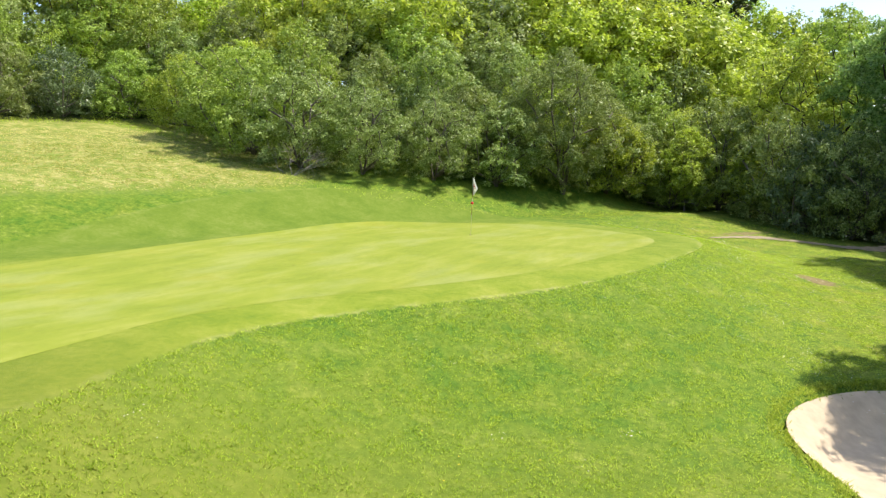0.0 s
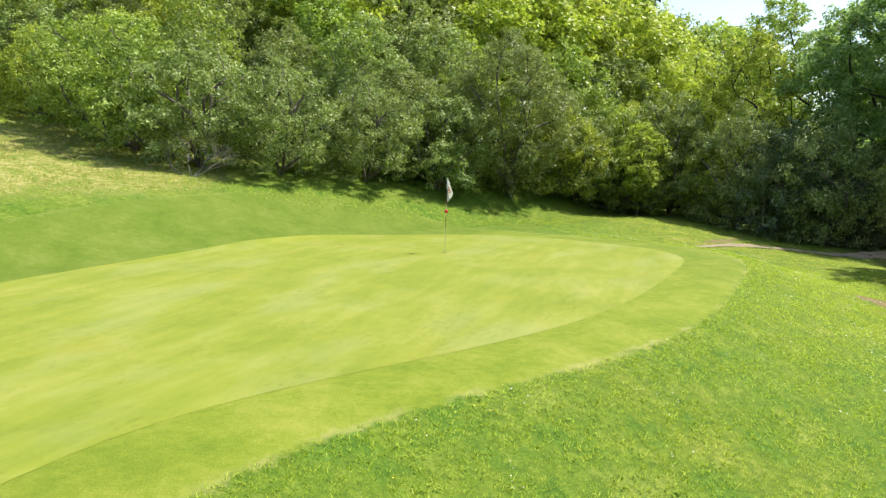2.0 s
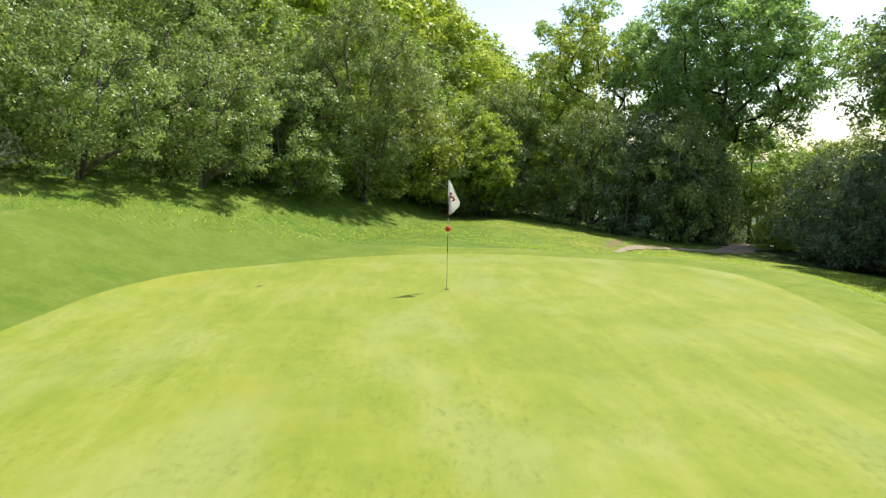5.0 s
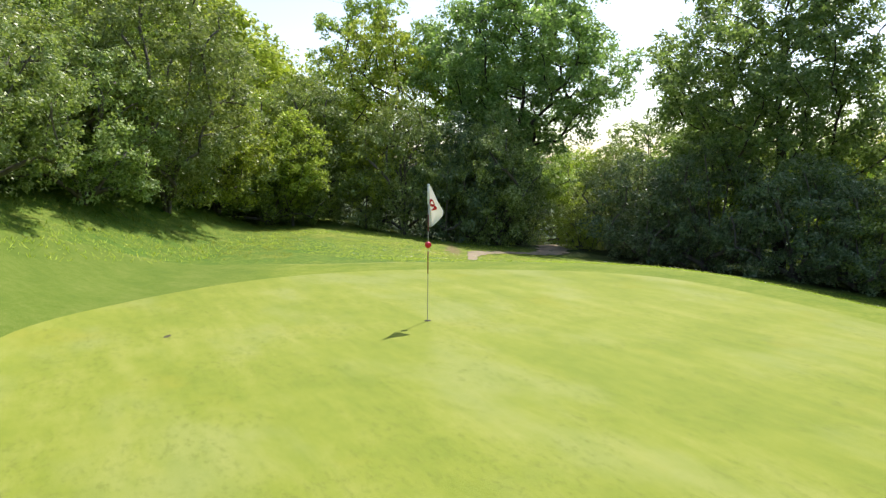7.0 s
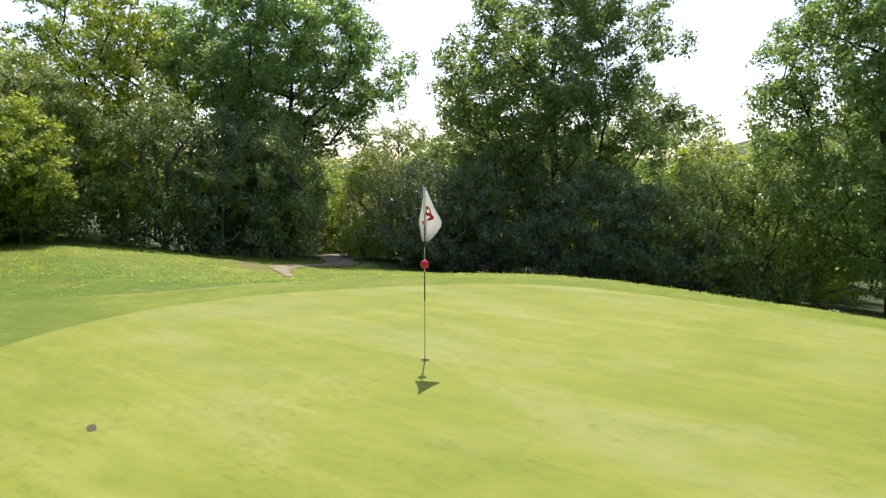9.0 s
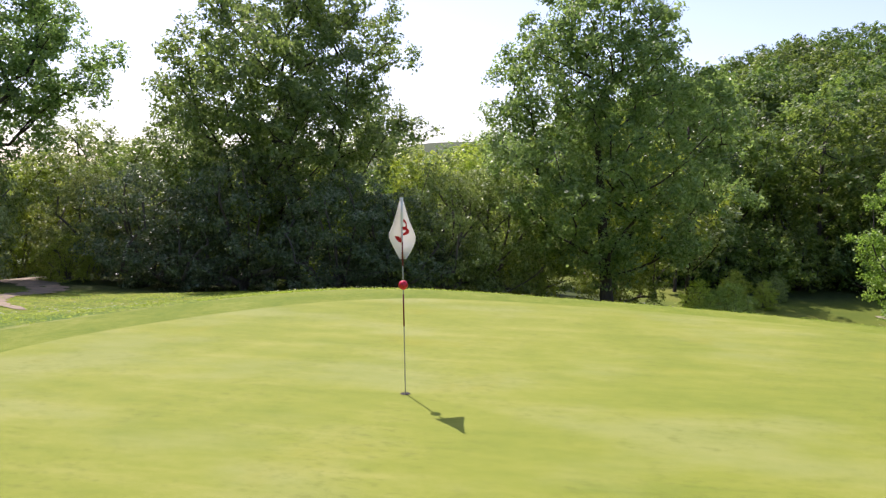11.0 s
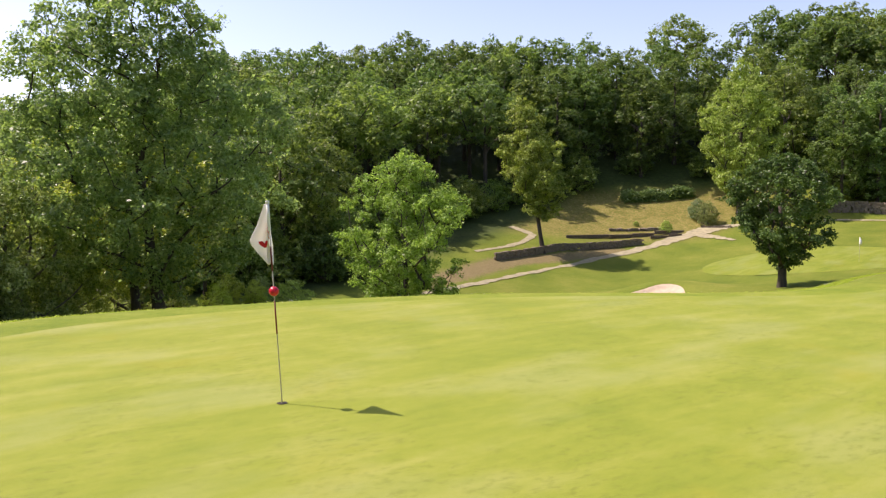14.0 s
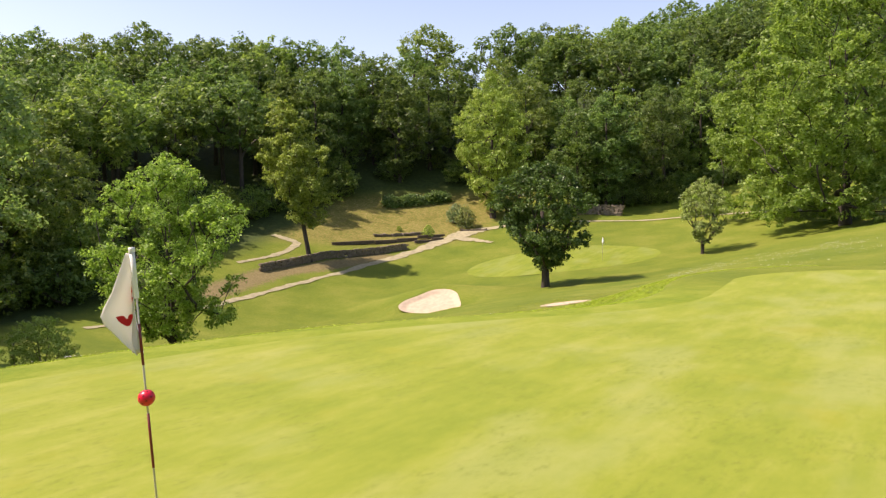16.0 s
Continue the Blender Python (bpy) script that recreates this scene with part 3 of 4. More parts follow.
def plant(kind, x, y, turn, scale, tall=1.0):
    """Another plant of a kind, as a copy."""
    ob = copy_thing(kind, Matrix.Identity(4))
    return stand(ob, x, y, turn, scale, 0.05, tall)


# the single trees, each with its own growth
OAK = dict(twigs=1, rise=0.45, fill=0.2, sprays=15, neat=0.65, tuft=0.56)
stand(make_tree("oak_tree", "tall oak with broad dark green crown beside the track", "tree", "", 11, 13.6, 4.0, 4.7, 0.24, 125, 1.05, 74000, 0.138, L_OAK, top=0.45, shaft=0.5, lean=(2.6, 1.0), **OAK), 22.4, 13.2, 20, 1.09)
stand(make_tree("oak_tree", "spreading oak with loose leafy crown above dark shrubs", "tree", "", 12, 12.8, 1.4, 4.8, 0.24, 140, 1.05, 76000, 0.138, L_OAK, top=0.42, shaft=0.55, **OAK), 23.1, 1.1, 70, 1.09)
stand(make_tree("oak_tree", "oak with open top at the edge of the slope", "tree", "", 13, 13.4, 0.8, 4.4, 0.22, 140, 1.0, 72000, 0.135, L_OAK, top=0.3, shaft=0.55, lean=(0.35, 0.75), **OAK), 17.3, -10.4, 0)
stand(make_tree("oak_tree", "second oak behind, mostly hidden by its neighbour", "tree", "", 18, 9.0, 1.5, 4.2, 0.2, 60, 0.95, 18000, 0.17, L_BRIGHT, top=0.45, shaft=0.6), 22.6, -12.8, 0)
stand(make_tree("young_tree", "light green bushy tree standing on the slope below", "tree", "", 84, 10.6, 0.6, 4.3, 0.16, 120, 0.8, 52000, 0.125, L_LIME, top=0.38, stems=2, fill=0.08, twigs=1, rise=1.0, sprays=12), 19.7, -28.0, 0)
stand(make_tree("birch_tree", "slim birch with yellowish leaves above the stone wall", "tree", "", 15, 15.4, 3.0, 3.6, 0.20, 95, 0.9, 40000, 0.175, L_HAZEL, top=0.45, fill=0.15, rise=1.2, twigs=1, lean=(2.4, 0.2)), 28.6, -63.8, 0, 1.06)
stand(make_tree("maple_tree", "round dark green tree by the valley green", "tree", "", 16, 9.6, 1.2, 3.9, 0.30, 110, 0.8, 40000, 0.17, L_MAPLE, top=0.62, fill=0.2, twigs=1, shaft=0.6), 3.4, -50.9, 0)
stand(make_tree("ornamental_tree", "small upright tree with pale green leaves on the lawn", "tree", "", 17, 6.9, 0.9, 2.5, 0.16, 66, 0.5, 15000, 0.125, L_GREY, top=0.42, fill=0.2, up=0.9, rise=1.8, twigs=1, shaft=0.4), -8.9, -63.0, 0)
stand(make_tree("pine_tree", "dark umbrella pine on top of the wooded hill", "tree", "", 19, 14.0, 7.5, 5.5, 0.3, 60, 1.2, 9000, 0.32, L_PINE, top=0.45, fill=0.3, squash=0.5), 20.5, 62.0, 0, 1.5)
stand(make_tree("lime_tree", "large leafy tree overhanging the lawn edge", "tree", "", 20, 23.5, 0.2, 8.2, 0.4, 190, 1.5, 68000, 0.25, L_LIME, top=0.4, fill=0.3, twigs=1, corners=3), -21.0, -66.5, 0)
stand(make_tree("lime_tree", "tall leafy tree with dense crown beside the lawn", "tree", "", 21, 20.0, 0.2, 6.5, 0.35, 140, 1.4, 50000, 0.25, L_LIME, top=0.4, fill=0.3, twigs=1, corners=3), -17.5, -77.5, 0)
stand(make_tree("poplar_tree", "tall grey-green tree at the edge of the forest", "tree", "", 22, 22.5, 0.8, 6.0, 0.4, 150, 1.4, 48000, 0.225, L_HAZEL, top=0.42, fill=0.3, twigs=1, corners=3), 14.4, -88.5, 0, 0.84)
stand(make_tree("acacia_tree", "light open tree beyond the dark thicket", "tree", "", 23, 14.0, 3.5, 4.2, 0.2, 70, 0.9, 22000, 0.16, L_HAZEL, top=0.5, fill=0.25, shaft=0.6), 22.0, 23.3, 0)
stand(make_tree("acacia_tree", "slender light green tree among the bushes", "tree", "", 24, 12.5, 3.0, 3.4, 0.18, 60, 0.9, 18000, 0.16, L_HAZEL, top=0.5, fill=0.25, shaft=0.6), 25.6, 20.0, 0)
stand(make_tree("acacia_tree", "bright lime-green tree rising behind the thicket", "tree", "", 27, 11.0, 2.0, 3.0, 0.14, 60, 0.8, 14000, 0.15, L_BRIGHT, top=0.5, fill=0.25, shaft=0.6), 18.0, 19.0, 0)

SHRUB = dict(parts=("branchwood", "foliage"), twigs=1, rise=0.9, bark=M_SHADEBARK, sprays=14, wooded=2, corners=3, tuft=0.58)
stand(make_tree("willow_bush", "large rounded grey-green willow bush on the bank", "bush", "", 25, 8.2, 0.35, 3.6, 0.06, 110, 0.85, 58000, 0.09, L_GREY, stems=5, top=0.42, **SHRUB), 4.1, 15.0, 0)
stand(make_tree("willow_bush", "rounded grey-green bush beside the dark thicket", "bush", "", 26, 7.0, 0.1, 3.0, 0.07, 96, 0.78, 42000, 0.09, L_GREY, stems=4, top=0.4, **SHRUB), 13.8, 19.4, 0)

# kinds that repeat
bushes = [
    make_tree("hedgerow_bush", "dense bright green hazel bush on the bank", "bush", "bushes along the bank", 31, 4.7, 0.1, 2.5, 0.05, 62, 0.72, 22000, 0.092, L_BRIGHT, stems=4, top=0.3, **SHRUB),
    make_tree("hedgerow_bush", "grey-green willow bush with fine leaves on the bank", "bush", "bushes along the bank", 32, 4.8, 0.1, 2.4, 0.05, 66, 0.7, 24000, 0.082, L_GREY, stems=4, top=0.3, **SHRUB),
    make_tree("hedgerow_bush", "dark green thicket bush with thin stems", "bush", "bushes along the bank", 33, 4.4, 0.1, 2.5, 0.05, 66, 0.7, 18000, 0.096, L_DARK, stems=5, top=0.3, **SHRUB),
    make_tree("hedgerow_bush", "mid green rounded bush with leaves to the ground", "bush", "bushes along the bank", 34, 4.7, 0.1, 2.6, 0.05, 62, 0.72, 22000, 0.09, L_HAZEL, stems=4, top=0.3, **SHRUB),
    make_tree("hedgerow_bush", "glossy dark laurel bush in the shade", "bush", "bushes along the bank", 35, 4.5, 0.1, 2.5, 0.05, 66, 0.7, 19000, 0.086, L_IVY, stems=5, top=0.3, **SHRUB),
]
WILD = dict(corners=3, up=0.75, twigs=0, bark=M_SHADEBARK, rise=0.9, shaft=0.6, tuft=0.58)
woods = [
    make_tree("woodland_tree", "bright green young woodland tree on the hillside", "tree", "trees on the wooded bank", 41, 9.0, 0.8, 3.3, 0.10, 70, 0.95, 13000, 0.16, L_BRIGHT, **WILD),
    make_tree("woodland_tree", "dull green woodland tree with fine foliage", "tree", "trees on the wooded bank", 42, 9.4, 0.9, 3.2, 0.10, 70, 0.95, 13000, 0.155, L_GREY, **WILD),
    make_tree("woodland_tree", "mid green woodland tree with dense crown", "tree", "trees on the wooded bank", 43, 9.8, 1.0, 3.4, 0.11, 70, 0.98, 13000, 0.16, L_HAZEL, **WILD),
]
FAR = dict(corners=3, up=0.75, twigs=0, wooded=3, neat=0.5, sprays=12, rise=0.9, tuft=0.56)
upper = [
    make_tree("hill_tree", "bright green tree high on the wooded hill", "tree", "trees on the hilltop", 44, 9.5, 2.5, 3.5, 0.13, 52, 1.1, 7500, 0.205, L_BRIGHT, **FAR),
    make_tree("hill_tree", "dull green tree high on the wooded hill", "tree", "trees on the hilltop", 45, 10.0, 2.5, 3.4, 0.13, 52, 1.1, 7500, 0.205, L_GREY, **FAR),
    make_tree("hill_tree", "mid green tree high on the wooded hill", "tree", "trees on the hilltop", 46, 10.0, 2.5, 3.5, 0.13, 52, 1.1, 7500, 0.205, L_HAZEL, **FAR),
]
forest = [
    make_tree("forest_tree", "tall deciduous forest tree across the valley", "tree", "forest across the valley", 51, 15.0, 0.3, 4.4, 0.24, 64, 1.25, 10500, 0.265, L_FOREST, **FAR),
    make_tree("forest_tree", "tall deciduous forest tree with lighter crown", "tree", "forest across the valley", 52, 14.0, 0.3, 4.6, 0.22, 64, 1.25, 10500, 0.27, L_BIRCH, **FAR),
    make_tree("forest_tree", "tall dull green forest tree across the valley", "tree", "forest across the valley", 53, 16.0, 0.4, 4.3, 0.25, 64, 1.25, 10500, 0.27, L_BIRCH, **FAR),
    make_tree("forest_tree", "tall shadowed forest tree across the valley", "tree", "forest across the valley", 54, 15.0, 0.3, 4.6, 0.25, 64, 1.25, 10500, 0.265, L_FOREST, **FAR),
]
thicket = [
    make_tree("thicket_bush", "dense undergrowth bush at the forest edge", "bush", "undergrowth of the forest", 61, 4.6, 0.1, 2.7, 0.06, 44, 0.85, 5000, 0.20, L_BIRCH, stems=4, top=0.3, **dict(FAR, parts=("branchwood", "foliage"))),
    make_tree("thicket_bush", "grey-green undergrowth bush below tall trees", "bush", "undergrowth of the forest", 62, 4.2, 0.1, 2.6, 0.06, 44, 0.85, 5000, 0.20, L_FOREST, stems=4, top=0.3, **dict(FAR, parts=("branchwood", "foliage"))),
]
used = set()


def put(kinds, which, x, y, turn, scale, tall=1.0):
    k = kinds[which]
    if k.name in used:
        return plant(k, x, y, turn, scale, tall)
    used.add(k.name)
    return stand(k, x, y, turn, scale, 0.05, tall)


rng = np.random.default_rng(7)
# front row of the bank: (x, y, kind, scale)
FRONT = [(-28.0, 11.5, 1, 1.0), (-26.2, 15.2, 2, 1.0), (-23.4, 18.0, 3, 1.0), (-19.4, 17.0, 0, 1.0), (-15.6, 13.6, 3, 1.2), (-12.4, 10.6, 3, 1.25), (-9.2, 8.4, 1, 1.1), (-6.2, 9.2, 1, 1.05),
         (-2.8, 10.9, 1, 1.0), (0.4, 12.7, 1, 1.0), (2.2, 17.0, 0, 1.2), (-1.4, 14.8, 1, 1.15), (6.8, 17.8, 0, 1.1), (9.5, 21.2, 3, 1.3), (12.2, 21.8, 0, 1.3), (8.2, 18.4, 1, 1.1), (10.8, 18.6, 3, 0.95), (15.9, 15.4, 1, 1.1), (17.6, 13.6, 2, 1.1), (18.6, 12.0, 1, 1.05), (19.8, 14.2, 2, 1.1), (21.7, 13.9, 2, 0.95)]
for x, y, k, s in FRONT:
    put(bushes, k, x, y, float(rng.uniform(0, 360)), s, 1.25 if x > 15 else 1.0)
for x, y, k, s in ((-31, 17.5, 3, 1.3), (-28.5, 19.5, 0, 1.2), (-26, 21.5, 3, 1.2), (-22.5, 22.5, 2, 1.2)):
    put(bushes, k, x, y, float(rng.uniform(0, 360)), s)
# rows behind, climbing the bank
for row in range(6):
    off = 3.6 + 4.6 * row
    for step in range(17):
        bx = -38 + 4.4 * step + rng.uniform(-1.2, 1.2) + row * 1.2
        by = np.interp(bx, [-40, -31, -24, -16, -9, 3, 18, 40], [2, 9, 18, 15.5, 9.5, 15, 13.2, 16]) + off + rng.uniform(-1.2, 1.2)
        if bx > 18 + row * 3.0 or (bx < -20 and row > 4):
            continue
        sort = int(rng.choice(3, p=[0.5, 0.25, 0.25] if row < 2 else [0.78, 0.11, 0.11]))
        if row == 0 and -7 < bx < 4:
            sort = 1
        low = float(np.interp(math.degrees(math.atan2(bx + 8.4, by + 7.4)), [26, 33], [1, 0.74]))
        if row > 2:
            low *= float(np.interp(math.degrees(math.atan2(bx - 0.5, by + 23.7)), [-4, 2, 15, 24], [1, 1.3, 1.3, 1.05]))
        if row < 2:
            put(woods, sort, float(bx), float(by), float(rng.uniform(0, 360)), low * float(rng.uniform(0.66, 0.85) if row == 0 else rng.uniform(0.8, 1.0)))
        else:
            put(upper, sort, float(bx), float(by), float(rng.uniform(0, 360)), low * float(rng.uniform(1.0, 1.32)))
# dark belt under the oaks east of the green
BELT = [(23.4, 16.0, 3), (29.6, 11.0, 0), (29.4, 16.8, 3), (32.5, 14.6, 0), (21.6, 6.6, 4), (23.6, 8.8, 1), (20.6, 4.9, 4), (20.0, 2.9, 4), (19.2, -0.6, 4), (19.2, -2.6, 4), (19.4, -4.6, 1), (20.4, -6.8, 1), (21.6, -9.0, 3), (23.2, 3.6, 3), (23.2, -2.6, 3), (24.2, -6.0, 3), (25.5, 0.4, 0), (25.5, 6.5, 0), (26, -9.5, 0), (25, -14.5, 3)]
for x, y, k in BELT:
    put(bushes, k, x, y, float(rng.uniform(0, 360)), float(rng.uniform(0.85, 1.08)), float(rng.uniform(0.8, 1.25)))
# woods farther east
for k in range(28):
    a, d = -36 + 78 * ((k * 0.618) % 1), 31 + 30 * (k / 28)
    put(upper, int(rng.integers(3)), float(d * math.cos(radians(a))), float(d * math.sin(radians(a))), float(rng.uniform(0, 360)), float(rng.uniform(0.65, 0.9)))
# forest across the valley; only the crowns of those behind the edge show
deep = [
    make_tree("forest_tree", "forest tree behind the woodland edge", "tree", "forest across the valley", 55, 15.0, 6.5, 4.8, 0.24, 52, 1.3, 5600, 0.32, L_FOREST, **FAR),
    make_tree("forest_tree", "lighter forest tree behind the woodland edge", "tree", "forest across the valley", 56, 14.5, 6.5, 4.8, 0.24, 52, 1.3, 5600, 0.32, L_BIRCH, **FAR),
]
for gx in np.arange(-44, 106, 6.2):
    for gy in np.arange(-20, -160, -6.2):
        x, y = gx + rng.uniform(-1.8, 1.8), gy + rng.uniform(-1.8, 1.8)
        e2 = float(across(x, y))
        start = float(np.interp(x, [-30, -20, 6, 9, 20, 23, 32, 36, 40], [80, 85, 86, 95, 95, 98, 98, 56, 41]))
        if 20 < x < 43 and y < -47:
            start = max(start, 98)
        if e2 < start or e2 > float(np.interp(x, [-15, 10, 60], [128, 120, 116])) or (x > 36 and y > -21 - 0.1 * x) or (x > 60 and e2 < 80):
            continue
        if e2 < start + (32 if x > 34 else 15):
            put(forest, int(rng.choice(4, p=[0.36, 0.24, 0.14, 0.26])), x, y, float(rng.uniform(0, 360)), float(rng.uniform(0.85, 1.08)))
        else:
            put(deep, int(rng.choice(2, p=[0.7, 0.3])), x, y, float(rng.uniform(0, 360)), float(rng.uniform(0.96, 1.1)) * float(np.interp(x, [-35, -12, 5, 25, 45], [1.26, 1.26, 1.22, 1.14, 1.06])))

# undergrowth along the forest's edge
for k in range(46):
    x = 66 - 92 * k / 45 + float(rng.uniform(-1, 1))
    edge = float(np.interp(x, [-30, -20, 6, 9, 20, 23, 32, 36, 40, 70], [80, 85, 86, 95, 95, 98, 98, 56, 41, 41])) + float(rng.uniform(0, 4))
    y = (0.45 * min(x, 90) - edge) / 0.9
    if 4 < x < 9 or 18 < x < 30 and k % 2 or 20 < x < 43 and -84 < y < -47:
        continue
    put(thicket, int(rng.integers(2)), x, y, float(rng.uniform(0, 360)), float(rng.uniform(0.6, 1.1)))

for x, y in ((40.5, -30), (39.5, -36), (41.0, -41), (43.0, -46), (38.5, -44), (43.5, -50), (42.8, -55), (43.2, -60), (42.6, -65), (42.2, -70), (41.4, -75), (40.2, -79), (38, -83), (35, -87), (46, -57), (46, -66), (45, -74)):
    put(thicket, 0, x, y, float(rng.uniform(0, 360)), float(rng.uniform(0.9, 1.3)))

for x, y, k in ((38.5, -88.0, 3), (37.0, -93.5, 0), (42.5, -85.0, 1), (34.0, -98.5, 3), (47.5, -89.5, 0), (50.5, -92.5, 1), (53.5, -97.5, 3), (56.5, -101.0, 0), (49.5, -97.5, 2)):
    put(forest, k, x, y, float(rng.uniform(0, 360)), 1.05)

# shrubs about the valley
SHRUBS = [(21.5, 9.3, 0, 0.4), (24.6, -18.6, 0, 0.42), (33.5, -26.5, 0, 0.5), (35.5, -31.0, 1, 0.4), (17.0, -84.0, 1, 0.62), (18.6, -85.6, 2, 0.6), (20.6, -79.6, 3, 0.34), (24.5, -80.5, 3, 0.16), (13.0, -12.6, 3, 0.34), (33.0, -28.4, 0, 0.4), (-11.0, -86.5, 3, 0.9)]
for x, y, k, s in SHRUBS:
    put(bushes, k, x, y, float(rng.uniform(0, 360)), s)

# light trees in the gap between the two oaks, and the far hills
for x, y, k, sc in ((33.0, -6.0, 0, 0.8), (36.5, -9.5, 0, 0.9), (31.0, -11.5, 2, 0.7), (40.0, -4.5, 1, 1.0), (43.0, -12.0, 2, 1.0), (29.5, -2.5, 2, 0.6)):
    put(upper, k, x, y, float(rng.uniform(0, 360)), sc)


for x, y, k, sc in ((30.5, 5.0, 2, 0.70), (33.5, 8.8, 2, 0.74), (36.5, 2.5, 2, 0.78), (31.5, 12.5, 2, 0.66), (29.5, 20.5, 2, 0.6), (33.0, 23.5, 1, 0.7)):
    put(upper, k, x, y, float(rng.uniform(0, 360)), sc)
# the hill goes on behind the bank
for x, y, k, top in ((30.0, 97.0, 0, 30.0), (35.0, 94.0, 2, 28.5), (38.5, 90.0, 0, 26.5), (42.5, 93.0, 1, 26.0), (45.5, 87.0, 0, 25.0), (50.0, 88.0, 2, 24.0), (25.0, 100.0, 2, 31.0)):
    put(upper, k, x, y, float(rng.uniform(0, 360)), (top - ground_at(x, y)) / 9.8)


def far_woods():
    """Wooded ridges on the horizon, too far off to tell tree from tree."""
    r = np.random.default_rng(71)
    n = 420
    a, d = r.uniform(-0.75, 1.0, n), r.uniform(190, 460, n)
    x, y = d * np.cos(a), d * np.sin(a)
    base = height(x, y) + 22 * ss(260, 700, np.hypot(x, y)) * (0.6 + 0.4 * np.sin(a * 5 + 1))
    clumps = np.c_[x, y, base + 2.5, r.uniform(5.0, 8.0, n)]
    pos, nrm, size = clump_leaves(clumps, 26000, 1.5, r, 0.6, 0.8, 16, 0.4)
    me = leaf_cloud("far_woods", pos, nrm, size, r, L_OAK, 0.8, 3)
    return tagged(new("far_woods", me), "distant wooded ridge beyond the golf course", "woods", kind="stuff")


far_woods()


def dead_shrub(x, y, seed, tall, label):
    """A leafless shrub of pale forking twigs."""
    r = np.random.default_rng(seed)
    t = Tubes()

    def shoot(p, d, ln, rad, depth):
        e = p + d * ln
        m = (p + e) / 2 + r.normal(0, 0.06, 3) * ln
        t.add([p, m, e], [rad, rad * 0.8, rad * 0.55], 4 if depth < 2 else 3)
        if depth == 4:
            return
        for _ in range(3 if depth < 3 else 2):
            v = d + r.normal(0, 0.5, 3)
            shoot(m + (e - m) * r.random(), v / np.linalg.norm(v), ln * r.uniform(0.55, 0.8), rad * 0.6, depth + 1)

    for _ in range(5):
        v = np.array([0, 0, 0.8]) + r.normal(0, 0.5, 3)
        shoot(np.zeros(3), v / np.linalg.norm(v), tall * 0.4, 0.022, 0)
    ob = tagged(new("dead_shrub", t.mesh("dead_shrub", M_TWIG)), label, "shrub")
    return stand(ob, x, y)


dead_shrub(-8.9, 6.3, 81, 2.5, "dead leafless shrub with pale grey twigs")
dead_shrub(-17.0, 18.5, 82, 5.5, "bare grey branches among the bushes")
dead_shrub(1.8, 20.5, 83, 8.5, "bare grey crown rising from the thicket")


# ---------------------------------------------------------------- valley walls, hedge and second flag
def rubble(name, line, tall, stone, label, category, mat, seed):
    """A retaining wall of rough stones laid in courses along a line of plan points."""
    rng = np.random.default_rng(seed)
    bm = bmesh.new()
    pts = np.array(line, float)
    seg = np.hypot(*np.diff(pts, axis=0).T)
    total = seg.sum()
    dist = np.r_[0, seg.cumsum()]
    rows = max(1, int(tall / (stone * 0.6)))
    for r in range(rows):
        s = rng.uniform(0, stone)
        while s < total:
            w = stone * rng.uniform(0.7, 1.5)
            x, y = np.interp(s, dist, pts[:, 0]), np.interp(s, dist, pts[:, 1])
            x2, y2 = np.interp(s + 0.1, dist, pts[:, 0]), np.interp(s + 0.1, dist, pts[:, 1])
            z = ground_at(x, y) + (r + 0.4) * stone * 0.6 + rng.normal(0, 0.02)
            m = Matrix.Translation((x, y, z)) @ Matrix.Rotation(math.atan2(y2 - y, x2 - x) + rng.normal(0, 0.08), 4, "Z") @ Matrix.Rotation(rng.normal(0, 0.08), 4, "Y") @ Matrix.Diagonal((w * 0.95, stone * 1.1, stone * 0.58, 1))
            geo = bmesh.ops.create_cube(bm, size=1.0, matrix=m)
            for v in geo["verts"]:
                v.co += Vector(rng.normal(0, 0.035, 3)) * stone * 2
            s += w
    me = bpy.data.meshes.new(name)
    bm.to_mesh(me)
    bm.free()
    me.materials.append(mat)
    return tagged(new(name, me), label, category)


rubble("retaining_wall", [(30.6, -57.2), (29.6, -60.5), (28.0, -66.0), (25.0, -70.0), (21.6, -74.2)], 0.95, 0.32, "dry stone retaining wall under the birch", "wall", M_STONE, 1)
rubble("retaining_wall", [(5.0, -91.5), (1.5, -92.6), (-2.0, -92.0)], 1.6, 0.45, "pale stone retaining wall below the forest", "wall", M_STONE, 2)
rubble("rock_edging", [(26.5, -77.2), (23.8, -79.0), (21.0, -81.0)], 0.5, 0.5, "row of rough boulders below the dry bank", "rocks", M_STONE, 3)
rubble("rock_edging", [(17.6, -82.6), (15.6, -82.8), (14.2, -83.0)], 0.35, 0.4, "few loose stones beside the gravel path", "rocks", M_STONE, 4)


